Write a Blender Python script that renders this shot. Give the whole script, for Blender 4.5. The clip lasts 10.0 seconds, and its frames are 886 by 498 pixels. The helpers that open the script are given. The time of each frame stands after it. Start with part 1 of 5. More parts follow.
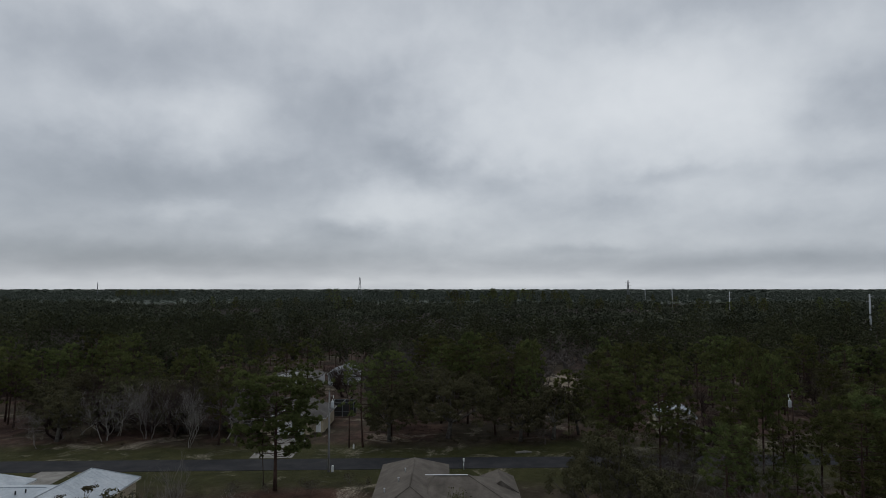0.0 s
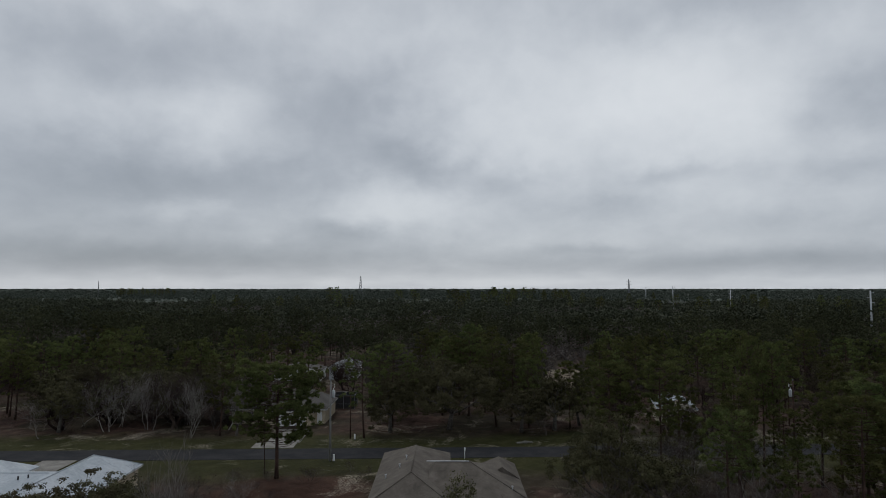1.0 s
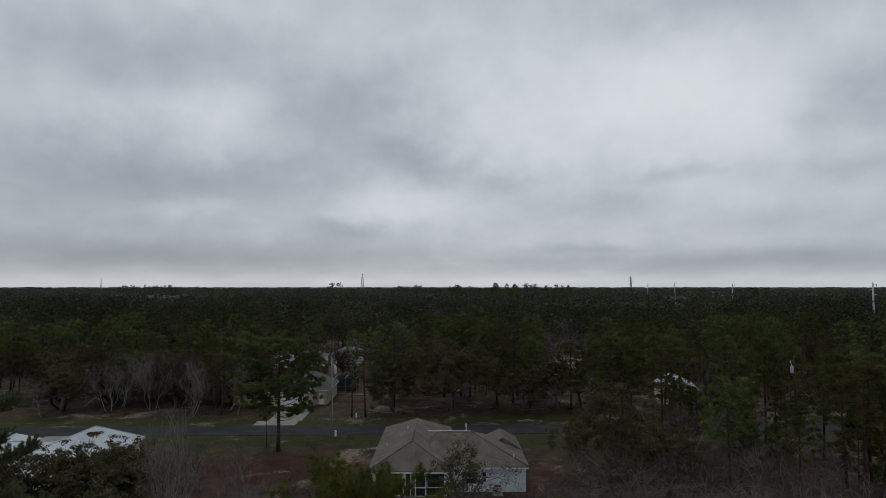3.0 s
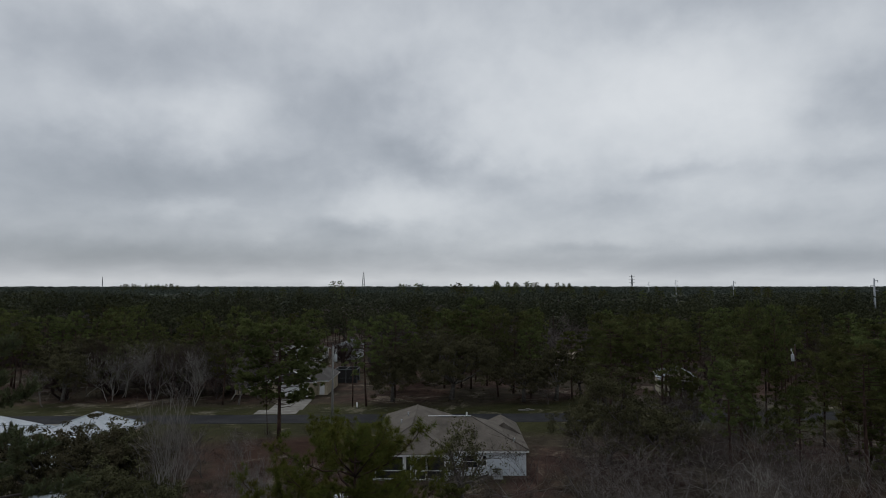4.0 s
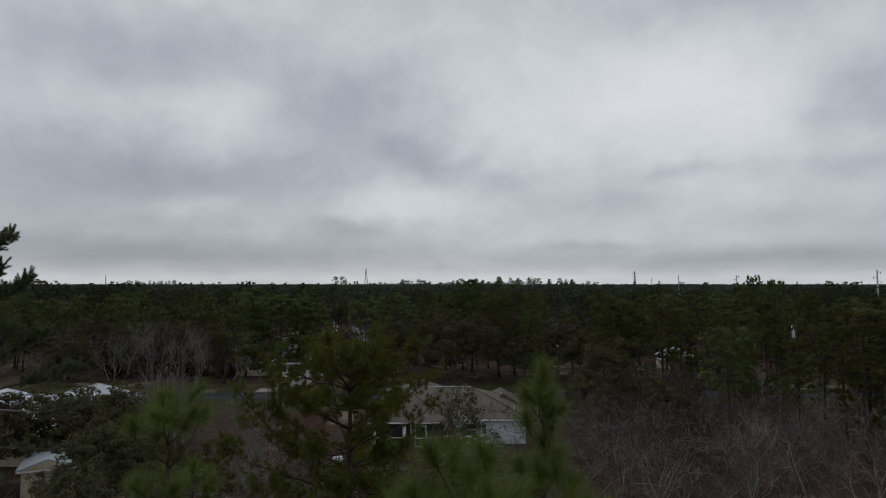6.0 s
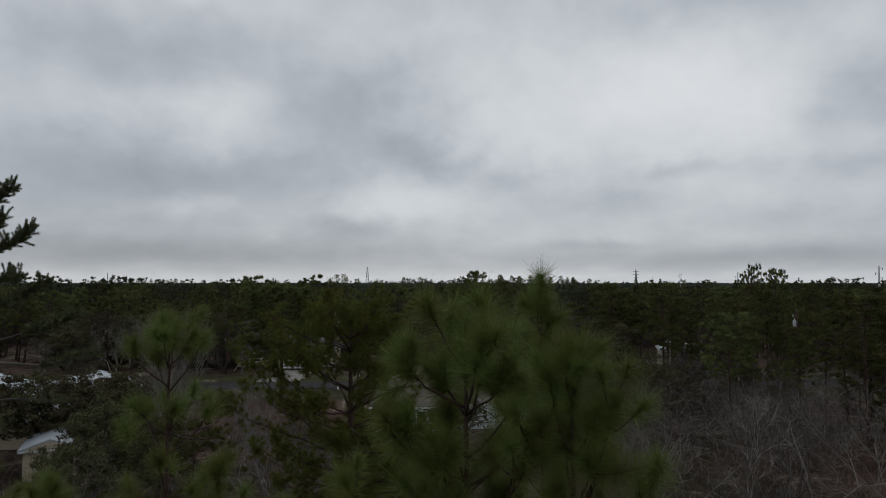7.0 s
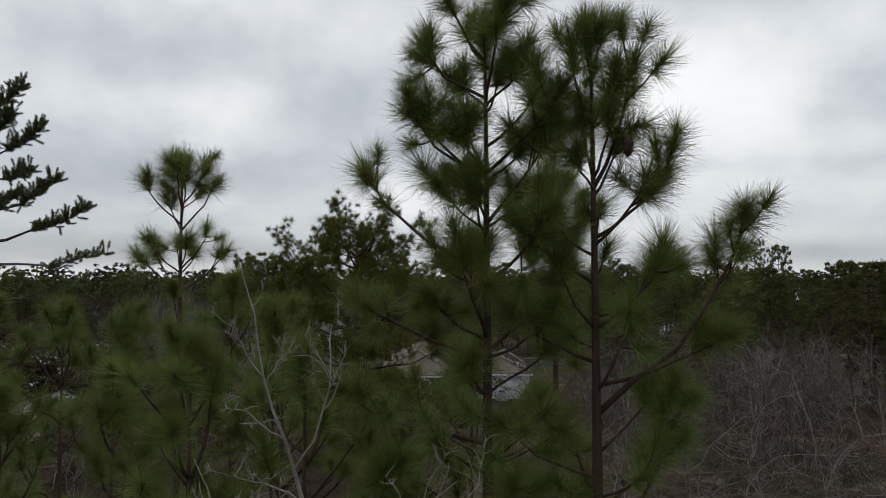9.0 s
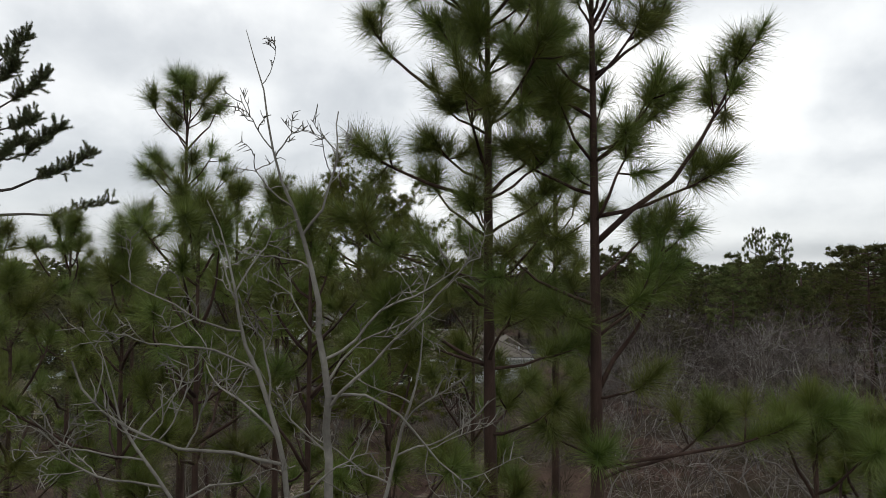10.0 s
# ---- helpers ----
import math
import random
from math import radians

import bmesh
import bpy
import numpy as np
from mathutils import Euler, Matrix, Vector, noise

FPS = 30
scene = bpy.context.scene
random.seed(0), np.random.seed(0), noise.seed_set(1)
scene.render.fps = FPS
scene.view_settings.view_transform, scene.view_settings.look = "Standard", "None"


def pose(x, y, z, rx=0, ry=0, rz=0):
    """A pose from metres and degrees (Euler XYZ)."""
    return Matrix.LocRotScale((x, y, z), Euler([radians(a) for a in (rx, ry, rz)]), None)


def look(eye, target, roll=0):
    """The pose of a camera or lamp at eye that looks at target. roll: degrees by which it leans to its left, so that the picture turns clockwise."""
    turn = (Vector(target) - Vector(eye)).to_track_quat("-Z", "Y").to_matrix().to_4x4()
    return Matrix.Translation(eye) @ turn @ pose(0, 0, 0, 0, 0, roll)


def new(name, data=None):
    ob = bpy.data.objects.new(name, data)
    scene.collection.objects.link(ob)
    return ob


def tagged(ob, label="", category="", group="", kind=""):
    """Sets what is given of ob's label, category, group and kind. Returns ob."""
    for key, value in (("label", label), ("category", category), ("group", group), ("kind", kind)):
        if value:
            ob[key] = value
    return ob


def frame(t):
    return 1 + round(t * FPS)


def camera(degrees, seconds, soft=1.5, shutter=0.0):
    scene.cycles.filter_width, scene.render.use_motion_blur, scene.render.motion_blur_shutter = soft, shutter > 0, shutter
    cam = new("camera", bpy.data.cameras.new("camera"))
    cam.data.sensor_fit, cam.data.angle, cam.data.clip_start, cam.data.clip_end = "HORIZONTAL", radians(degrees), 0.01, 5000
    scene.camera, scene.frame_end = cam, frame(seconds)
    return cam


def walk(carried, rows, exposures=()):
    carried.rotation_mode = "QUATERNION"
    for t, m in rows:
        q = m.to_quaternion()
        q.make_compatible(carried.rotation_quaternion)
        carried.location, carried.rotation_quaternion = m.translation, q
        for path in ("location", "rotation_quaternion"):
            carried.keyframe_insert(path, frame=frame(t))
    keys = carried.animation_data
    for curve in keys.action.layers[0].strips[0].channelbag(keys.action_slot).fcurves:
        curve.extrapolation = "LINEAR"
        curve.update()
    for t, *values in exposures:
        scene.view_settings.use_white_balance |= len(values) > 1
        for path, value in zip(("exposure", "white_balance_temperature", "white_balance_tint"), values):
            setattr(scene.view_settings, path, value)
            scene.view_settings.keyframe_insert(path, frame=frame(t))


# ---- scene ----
# ---------------------------------------------------------------- camera
cam = camera(69.1, 10.0, soft=0.8)
# seconds, eye (x, y, z), heading (degrees, to the left), upward tilt (degrees)
PATH = [
    (0.0, 0.000, 0.000, 25.442, 0.037, 3.452), (0.5, -0.035, -0.060, 24.728, 0.055, 3.449), (1.0, -0.050, -0.090, 24.004, 0.099, 3.434),
    (1.5, -0.046, -0.090, 23.245, 0.145, 3.399), (2.0, -0.033, -0.065, 22.456, 0.187, 3.372), (2.5, -0.018, -0.021, 21.655, 0.228, 3.352),
    (4.0, 0.088, 0.099, 19.269, 0.357, 3.283), (4.5, 0.140, 0.121, 18.486, 0.432, 3.251), (5.0, 0.227, 0.128, 17.716, 0.484, 3.220),
    (5.5, 0.321, 0.130, 16.956, 0.540, 3.176), (7.0, 0.423, 0.165, 14.857, 0.712, 3.050), (7.5, 0.370, 0.170, 14.136, 0.753, 3.015),
    (8.0, 0.314, 0.190, 13.379, 0.789, 2.996), (8.5, 0.272, 0.230, 12.626, 0.828, 2.974), (9.0, 0.250, 0.250, 11.911, 0.858, 2.942),
    (9.5, 0.240, 0.230, 11.184, 0.907, 2.886), (10.0, 0.242, 0.163, 10.419, 0.970, 2.830)]
walk(cam, [(t, pose(x, y, z, 90 + tilt, 0, yaw)) for t, x, y, z, yaw, tilt in PATH],
     exposures=[(0, 0.08, 6550, 10), (4, 0.09, 6600, 10), (7, 0.10, 6700, 10), (8, 0.20, 6750, 10), (9, 0.55, 6900, 10), (10, 0.91, 7050, 10)])

# ---------------------------------------------------------------- world and sun
SUN_AZ, SUN_EL = -20.0, 48.0      # degrees from straight ahead (to the right is positive), and above the horizon


class Nodes:
    """Short hand for building node trees."""

    def __init__(self, tree):
        self.t = tree
        tree.nodes.clear()

    def add(self, kind, ins=None, **props):
        n = self.t.nodes.new(kind)
        for k, v in props.items():
            setattr(n, k, v)
        for k, v in (ins or {}).items():
            self.put(n.inputs[k], v)
        return n

    def put(self, sock, v):
        if isinstance(v, bpy.types.NodeSocket):
            self.t.links.new(v, sock)
        elif isinstance(v, bpy.types.Node):
            self.t.links.new(v.outputs[0], sock)
        else:
            sock.default_value = v

    def m(self, op, a, b=0.0, c=0.0):
        n = self.add("ShaderNodeMath", operation=op)
        self.put(n.inputs[0], a)
        self.put(n.inputs[1], b)
        self.put(n.inputs[2], c)
        return n.outputs[0]

    def ramp(self, fac, stops, interp="LINEAR"):
        n = self.add("ShaderNodeValToRGB")
        n.color_ramp.interpolation = interp
        el = n.color_ramp.elements
        while len(el) < len(stops):
            el.new(0.5)
        for e, (p, c) in zip(el, stops):
            e.position = p
            e.color = (*c, 1) if len(c) == 3 else c
        self.put(n.inputs[0], fac)
        return n.outputs[0]

    def mix(self, fac, a, b, blend="MIX"):
        n = self.add("ShaderNodeMix", data_type="RGBA", blend_type=blend)
        self.put(n.inputs[0], fac)
        for k, v in ((6, a), (7, b)):
            self.put(n.inputs[k], (*v, 1) if isinstance(v, tuple) and len(v) == 3 else v)
        return n.outputs[2]

    def noise(self, vec, scale, detail=5.0, rough=0.55, distort=0.0):
        n = self.add("ShaderNodeTexNoise")
        if vec is not None:
            self.put(n.inputs["Vector"], vec)
        n.inputs["Scale"].default_value = scale
        n.inputs["Detail"].default_value = detail
        n.inputs["Roughness"].default_value = rough
        n.inputs["Distortion"].default_value = distort
        return n.outputs[0]


def build_world():
    world = bpy.data.worlds.new("overcast_sky")
    scene.world = world
    world.use_nodes = True
    k = Nodes(world.node_tree)
    sky = k.add("ShaderNodeTexSky", sky_type="NISHITA", sun_disc=False, sun_elevation=radians(SUN_EL),
                sun_rotation=radians(SUN_AZ))
    gen = k.add("ShaderNodeTexCoord").outputs["Generated"]
    sep = k.add("ShaderNodeSeparateXYZ", {0: gen})
    x, y, z = sep.outputs
    # azimuth and elevation, ruffled by noise at two sizes
    az0, el0 = k.m("ARCTAN2", x, y), k.m("ARCSINE", z)
    flat = k.add("ShaderNodeCombineXYZ", {0: az0, 1: k.m("MULTIPLY", el0, 1.15), 2: 0.4}).outputs[0]
    deck = k.add("ShaderNodeCombineXYZ", {0: az0, 1: k.m("MULTIPLY", k.m("POWER", k.m("MAXIMUM", el0, 0.0005), 0.65), 1.25), 2: 2.1}).outputs[0]
    w1, w2 = k.noise(flat, 6.0, 5.0, 0.55), k.noise(deck, 7.0, 5.0, 0.55)
    w3 = k.noise(flat, 15.0, 5.0, 0.55)
    large, fine, wisps = k.noise(deck, 5.0, 4.0, 0.5, 0.2), k.noise(deck, 13.0, 6.0, 0.55, 0.2), k.noise(flat, 30.0, 4.0, 0.55, 0.2)
    az = k.m("ADD", az0, k.m("MULTIPLY", k.m("SUBTRACT", w1, 0.5), 0.20))
    az = k.m("ADD", az, k.m("MULTIPLY", k.m("SUBTRACT", w3, 0.5), 0.05))
    el = k.m("ADD", el0, k.m("MULTIPLY", k.m("SUBTRACT", w2, 0.5), k.m("MINIMUM", k.m("MULTIPLY", el0, 0.55), 0.09)))
    el = k.m("ADD", el, k.m("MULTIPLY", k.m("SUBTRACT", w3, 0.5), k.m("MINIMUM", k.m("MULTIPLY", el0, 0.25), 0.03)))

    def lobe(a0, e0, sa, se):
        u = k.m("DIVIDE", k.m("SUBTRACT", az, radians(a0)), radians(sa))
        v = k.m("DIVIDE", k.m("SUBTRACT", el, radians(e0)), radians(se))
        return k.m("EXPONENT", k.m("MULTIPLY", k.m("ADD", k.m("MULTIPLY", u, u), k.m("MULTIPLY", v, v)), -1.0))

    tone = 0.50
    # (weight, azimuth, elevation, half widths): thicker and thinner parts of the cloud cover
    for weight, a0, e0, sa, se in ((-0.17, -8.5, 15.2, 5.5, 3.8), (-0.15, -3.5, 11.2, 4, 1.6), (-0.18, -25, 9.0, 17, 2.4), (-0.14, -8.5, 4.8, 3.6, 0.9), (-0.22, -24, 2.5, 20, 1.4), (-0.11, -27, 5, 16, 3),
                                   (-0.10, -22, 19.5, 8, 3.2), (-0.08, -32, 17.5, 6, 2.5), (0.07, -21, 15, 8, 1.6), (0.06, -21.5, 22.7, 8, 1.5), (0.09, -23, 6.2, 4.5, 0.7),
                                   (0.13, -4.0, 7.3, 6.5, 2.2), (0.06, 0, 0.5, 60, 0.5), (0.21, 19.5, 15.4, 12.5, 5.5), (0.08, 5.5, 14.6, 6, 5), (-0.10, 22, 22.5, 9, 2),
                                   (-0.15, 33.5, 14, 5, 2.6), (-0.10, 33, 9, 6, 1.2), (-0.12, 20, 9.4, 4.5, 1.0), (-0.08, 13.7, 6.5, 6, 1.5), (-0.08, 5, 9.4, 4.5, 1.3),
                                   (-0.10, 13.7, 3.4, 5, 0.5), (-0.06, 28.5, 5, 8, 1.5), (-0.20, 27, 2.1, 18, 1.1)):
        tone = k.m("ADD", tone, k.m("MULTIPLY", lobe(a0, e0, sa, se), weight))
    for weight, n in ((0.16, large), (0.15, fine), (0.04, wisps)):
        tone = k.m("ADD", tone, k.m("MULTIPLY", k.m("SUBTRACT", n, 0.5), weight))
    cloud = k.ramp(tone, [(0.18, (0.21, 0.24, 0.28)), (0.40, (0.36, 0.395, 0.445)), (0.58, (0.535, 0.572, 0.615)),
                          (0.82, (0.72, 0.75, 0.78))], "B_SPLINE")
    thin = k.mix(1.0, sky.outputs[0], (0.10, 0.10, 0.10), "MULTIPLY")
    out = k.add("ShaderNodeBackground", {"Color": k.mix(0.95, thin, cloud), "Strength": 1.0})
    k.add("ShaderNodeOutputWorld", {0: out})


build_world()
sun = new("sun", bpy.data.lights.new("sun", "SUN"))
sun.data.energy, sun.data.angle, sun.data.color = 0.6, radians(25), (1.0, 0.97, 0.92)
sun_way = Vector((math.sin(radians(SUN_AZ)) * math.cos(radians(SUN_EL)), math.cos(radians(SUN_AZ)) * math.cos(radians(SUN_EL)),
                  math.sin(radians(SUN_EL))))
sun.matrix_world = look(sun_way * 200, (0, 0, 0))

# ---------------------------------------------------------------- materials


def surface(name, stops, scale, rough=0.8, metal=0.0, bump=0.0, bump_scale=None, each=0.0, island=0.0, glow_through=0.0,
            stretch=(1, 1, 1), distort=0.3, spec=0.3):
    """A material of noise-mixed colours, with relief, variation from thing to thing and from piece to piece."""
    mat = bpy.data.materials.new(name)
    mat.use_nodes = True
    k = Nodes(mat.node_tree)
    co = k.add("ShaderNodeMapping", {0: k.add("ShaderNodeTexCoord").outputs["Object"], 3: stretch}).outputs[0]
    info = k.add("ShaderNodeObjectInfo").outputs["Random"]
    n1 = k.noise(co, scale, 6.0, 0.6, distort)
    col = k.ramp(n1, [(0.32 + 0.36 * i / max(1, len(stops) - 1), c) for i, c in enumerate(stops)])
    fine = k.noise(co, scale * 9.0, 4.0, 0.6)
    col = k.mix(0.35, col, k.ramp(fine, [(0.3, (0.35, 0.35, 0.35)), (0.7, (0.72, 0.72, 0.72))]), "OVERLAY")
    value = 1.0
    if each:
        value = k.m("ADD", 1.0, k.m("MULTIPLY", k.m("SUBTRACT", info, 0.5), each * 2))
    if island:
        geo = k.add("ShaderNodeNewGeometry").outputs["Random Per Island"]
        value = k.m("MULTIPLY", value, k.m("ADD", 1.0, k.m("MULTIPLY", k.m("SUBTRACT", geo, 0.5), island * 2)))
    hue = k.m("ADD", 0.5, k.m("MULTIPLY", k.m("SUBTRACT", info, 0.5), 0.05 if each else 0.0))
    col = k.add("ShaderNodeHueSaturation", {"Hue": hue, "Value": value, "Color": col}).outputs[0]
    bs = k.add("ShaderNodeBsdfPrincipled", {"Base Color": col, "Metallic": metal, "Specular IOR Level": spec})
    k.put(bs.inputs["Roughness"], k.m("ADD", rough - 0.08, k.m("MULTIPLY", fine, 0.16)))
    if bump:
        b = k.add("ShaderNodeBump", {"Strength": bump, "Distance": 0.02})
        k.put(b.inputs["Height"], k.noise(co, bump_scale or scale * 6, 6.0, 0.65))
        k.put(bs.inputs["Normal"], b.outputs[0])
    shader = bs.outputs[0]
    if glow_through:
        tr = k.add("ShaderNodeBsdfTranslucent", {"Color": col})
        mx = k.add("ShaderNodeMixShader", {0: glow_through, 1: bs.outputs[0], 2: tr.outputs[0]})
        shader = mx.outputs[0]
    k.add("ShaderNodeOutputMaterial", {0: shader})
    return mat


NEEDLE = surface("pine_needles", [(0.078, 0.107, 0.026), (0.122, 0.151, 0.036), (0.180, 0.204, 0.051)], 0.8, 0.5, each=0.22, island=0.3, glow_through=0.30)
PINE = surface("pine_foliage", [(0.050, 0.058, 0.022), (0.082, 0.092, 0.034), (0.120, 0.127, 0.048)], 0.4, 0.75, each=0.35, island=0.22, glow_through=0.45, spec=0.05)
OLDNEEDLE = surface("grey_green_needles", [(0.055, 0.066, 0.032), (0.085, 0.098, 0.046), (0.12, 0.134, 0.060)], 0.8, 0.6, each=0.25, island=0.3, glow_through=0.3)
MIDNEEDLE = surface("olive_needles", [(0.062, 0.070, 0.017), (0.094, 0.102, 0.024), (0.132, 0.137, 0.034)], 0.5, 0.6, each=0.1, island=0.3, glow_through=0.45, spec=0.05)
OAKLEAF = surface("oak_leaves", [(0.046, 0.044, 0.023), (0.066, 0.063, 0.033), (0.090, 0.084, 0.046)], 0.5, 0.8, each=0.15, island=0.22, glow_through=0.1, spec=0.05)
WOODS = surface("far_foliage", [(0.023, 0.026, 0.014), (0.042, 0.046, 0.024), (0.068, 0.072, 0.038)], 0.07, 0.85, island=0.15, glow_through=0.05, spec=0.05)
TWIGS = surface("fine_twigs", [(0.027, 0.018, 0.0165), (0.044, 0.031, 0.028), (0.070, 0.052, 0.048)], 0.4, 0.9, each=0.25, island=0.3, spec=0.05)
PALELIMB = surface("pale_limbs", [(0.14, 0.128, 0.118), (0.22, 0.205, 0.19), (0.30, 0.285, 0.27)], 0.8, 0.85, each=0.25, spec=0.05)
PALETWIG = surface("pale_twigs", [(0.090, 0.079, 0.072), (0.140, 0.126, 0.117), (0.20, 0.184, 0.172)], 0.5, 0.9, each=0.2, island=0.3, spec=0.05)
GREYLIMB = surface("grey_limbs", [(0.064, 0.055, 0.050), (0.110, 0.098, 0.091), (0.175, 0.161, 0.152)], 0.8, 0.85, each=0.35, spec=0.05)
# Lighter, greyer than the WOODS green: a first step of painted distance haze.
MIDHAZEGREEN = surface("faintly_hazy_foliage", [(0.030, 0.034, 0.022), (0.049, 0.055, 0.037), (0.074, 0.079, 0.055)], 0.045, 0.9, island=0.12, spec=0.05)
# Distance haze is painted into this green: paler and greyer than nearer woods.
HAZEGREEN = surface("hazy_far_foliage", [(0.052, 0.062, 0.050), (0.068, 0.080, 0.066), (0.088, 0.100, 0.084)], 0.03, 0.9, island=0.12, spec=0.05)
FARTWIG = surface("far_twigs", [(0.060, 0.051, 0.047), (0.090, 0.079, 0.073), (0.125, 0.111, 0.104)], 0.11, 0.9, island=0.3, spec=0.05)
PALEBARK = surface("pale_lichen_bark", [(0.10, 0.092, 0.080), (0.17, 0.16, 0.14), (0.26, 0.25, 0.222)], 3.0, 0.85, bump=0.5,
                   bump_scale=30)
BARK = surface("pine_bark", [(0.024, 0.013, 0.010), (0.050, 0.029, 0.022), (0.090, 0.057, 0.044)], 3.0, 0.9, bump=1.0,
               bump_scale=18, stretch=(1, 1, 0.35))
OAKBARK = surface("oak_bark", [(0.04, 0.036, 0.032), (0.08, 0.072, 0.065), (0.13, 0.12, 0.11)], 3.0, 0.9, bump=0.8, each=0.2)
CONE = surface("cone_scales", [(0.03, 0.018, 0.012), (0.06, 0.036, 0.025)], 12, 0.8, bump=0.6)
BRUSH = surface("dry_brush", [(0.034, 0.027, 0.020), (0.055, 0.046, 0.030), (0.046, 0.052, 0.024)], 0.12, 0.9, island=0.45, spec=0.05)
ASPHALT = surface("asphalt", [(0.020, 0.021, 0.024), (0.027, 0.028, 0.031), (0.038, 0.038, 0.041)], 0.35, 0.9, bump=0.3, bump_scale=40, spec=0.08)
CONCRETE = surface("concrete", [(0.12, 0.113, 0.10), (0.17, 0.163, 0.148), (0.23, 0.22, 0.205)], 0.6, 0.85, bump=0.2)
SHINGLE = surface("asphalt_shingles", [(0.062, 0.053, 0.045), (0.090, 0.078, 0.066), (0.122, 0.107, 0.092)], 0.55, 0.9, bump=0.6, bump_scale=14)
SHINGLE_B = surface("grey_shingles", [(0.050, 0.046, 0.043), (0.072, 0.067, 0.063), (0.10, 0.094, 0.089)], 0.5, 0.9, bump=0.5)
METALROOF = surface("pale_metal_roof", [(0.26, 0.30, 0.335), (0.33, 0.37, 0.41), (0.38, 0.415, 0.45)], 0.3, 0.55, metal=0.1, spec=0.35)
WHITE = surface("white_paint", [(0.66, 0.67, 0.68), (0.76, 0.77, 0.77), (0.82, 0.82, 0.82)], 0.7, 0.6)
BEIGE = surface("beige_siding", [(0.36, 0.30, 0.21), (0.43, 0.37, 0.27), (0.48, 0.42, 0.32)], 0.6, 0.8, bump=0.2)
YELLOW = surface("cream_siding", [(0.46, 0.43, 0.32), (0.54, 0.51, 0.40)], 0.6, 0.8)
PALEBLUE = surface("pale_blue_stucco", [(0.50, 0.55, 0.60), (0.60, 0.64, 0.68), (0.66, 0.70, 0.73)], 0.5, 0.8, bump=0.2)
SCREEN = surface("dark_screen", [(0.012, 0.012, 0.013), (0.022, 0.022, 0.024)], 2.0, 0.6)
CANGREY = surface("pale_grey_enamel", [(0.42, 0.45, 0.48), (0.54, 0.57, 0.60)], 1.5, 0.5)
GALV = surface("weathered_metal", [(0.34, 0.35, 0.37), (0.46, 0.47, 0.49)], 1.5, 0.5, metal=0.5)
POLEWOOD = surface("grey_pole_wood", [(0.16, 0.155, 0.15), (0.24, 0.235, 0.23), (0.30, 0.295, 0.29)], 1.2, 0.85, stretch=(1, 1, 0.1))
BARNROOF = surface("dull_grey_metal_roof", [(0.12, 0.135, 0.15), (0.17, 0.185, 0.20), (0.22, 0.235, 0.25)], 0.3, 0.6, spec=0.2)
STEELFAR = surface("steel", [(0.30, 0.32, 0.34), (0.42, 0.44, 0.46)], 0.2, 0.6, metal=0.2)
DARKSTEEL = surface("dark_lattice_steel", [(0.10, 0.11, 0.12), (0.16, 0.17, 0.18)], 0.2, 0.6, metal=0.2)


SANDFIELD = surface("sandy_field", [(0.07, 0.055, 0.036), (0.14, 0.115, 0.078), (0.27, 0.23, 0.175)], 0.12, 0.95)


def glass_material():
    mat = bpy.data.materials.new("window_glass")
    mat.use_nodes = True
    k = Nodes(mat.node_tree)
    b = k.add("ShaderNodeBsdfPrincipled", {"Base Color": (0.02, 0.023, 0.026, 1), "Roughness": 0.06, "Specular IOR Level": 0.6})
    k.add("ShaderNodeOutputMaterial", {0: b.outputs[0]})
    return mat


GLASS = glass_material()


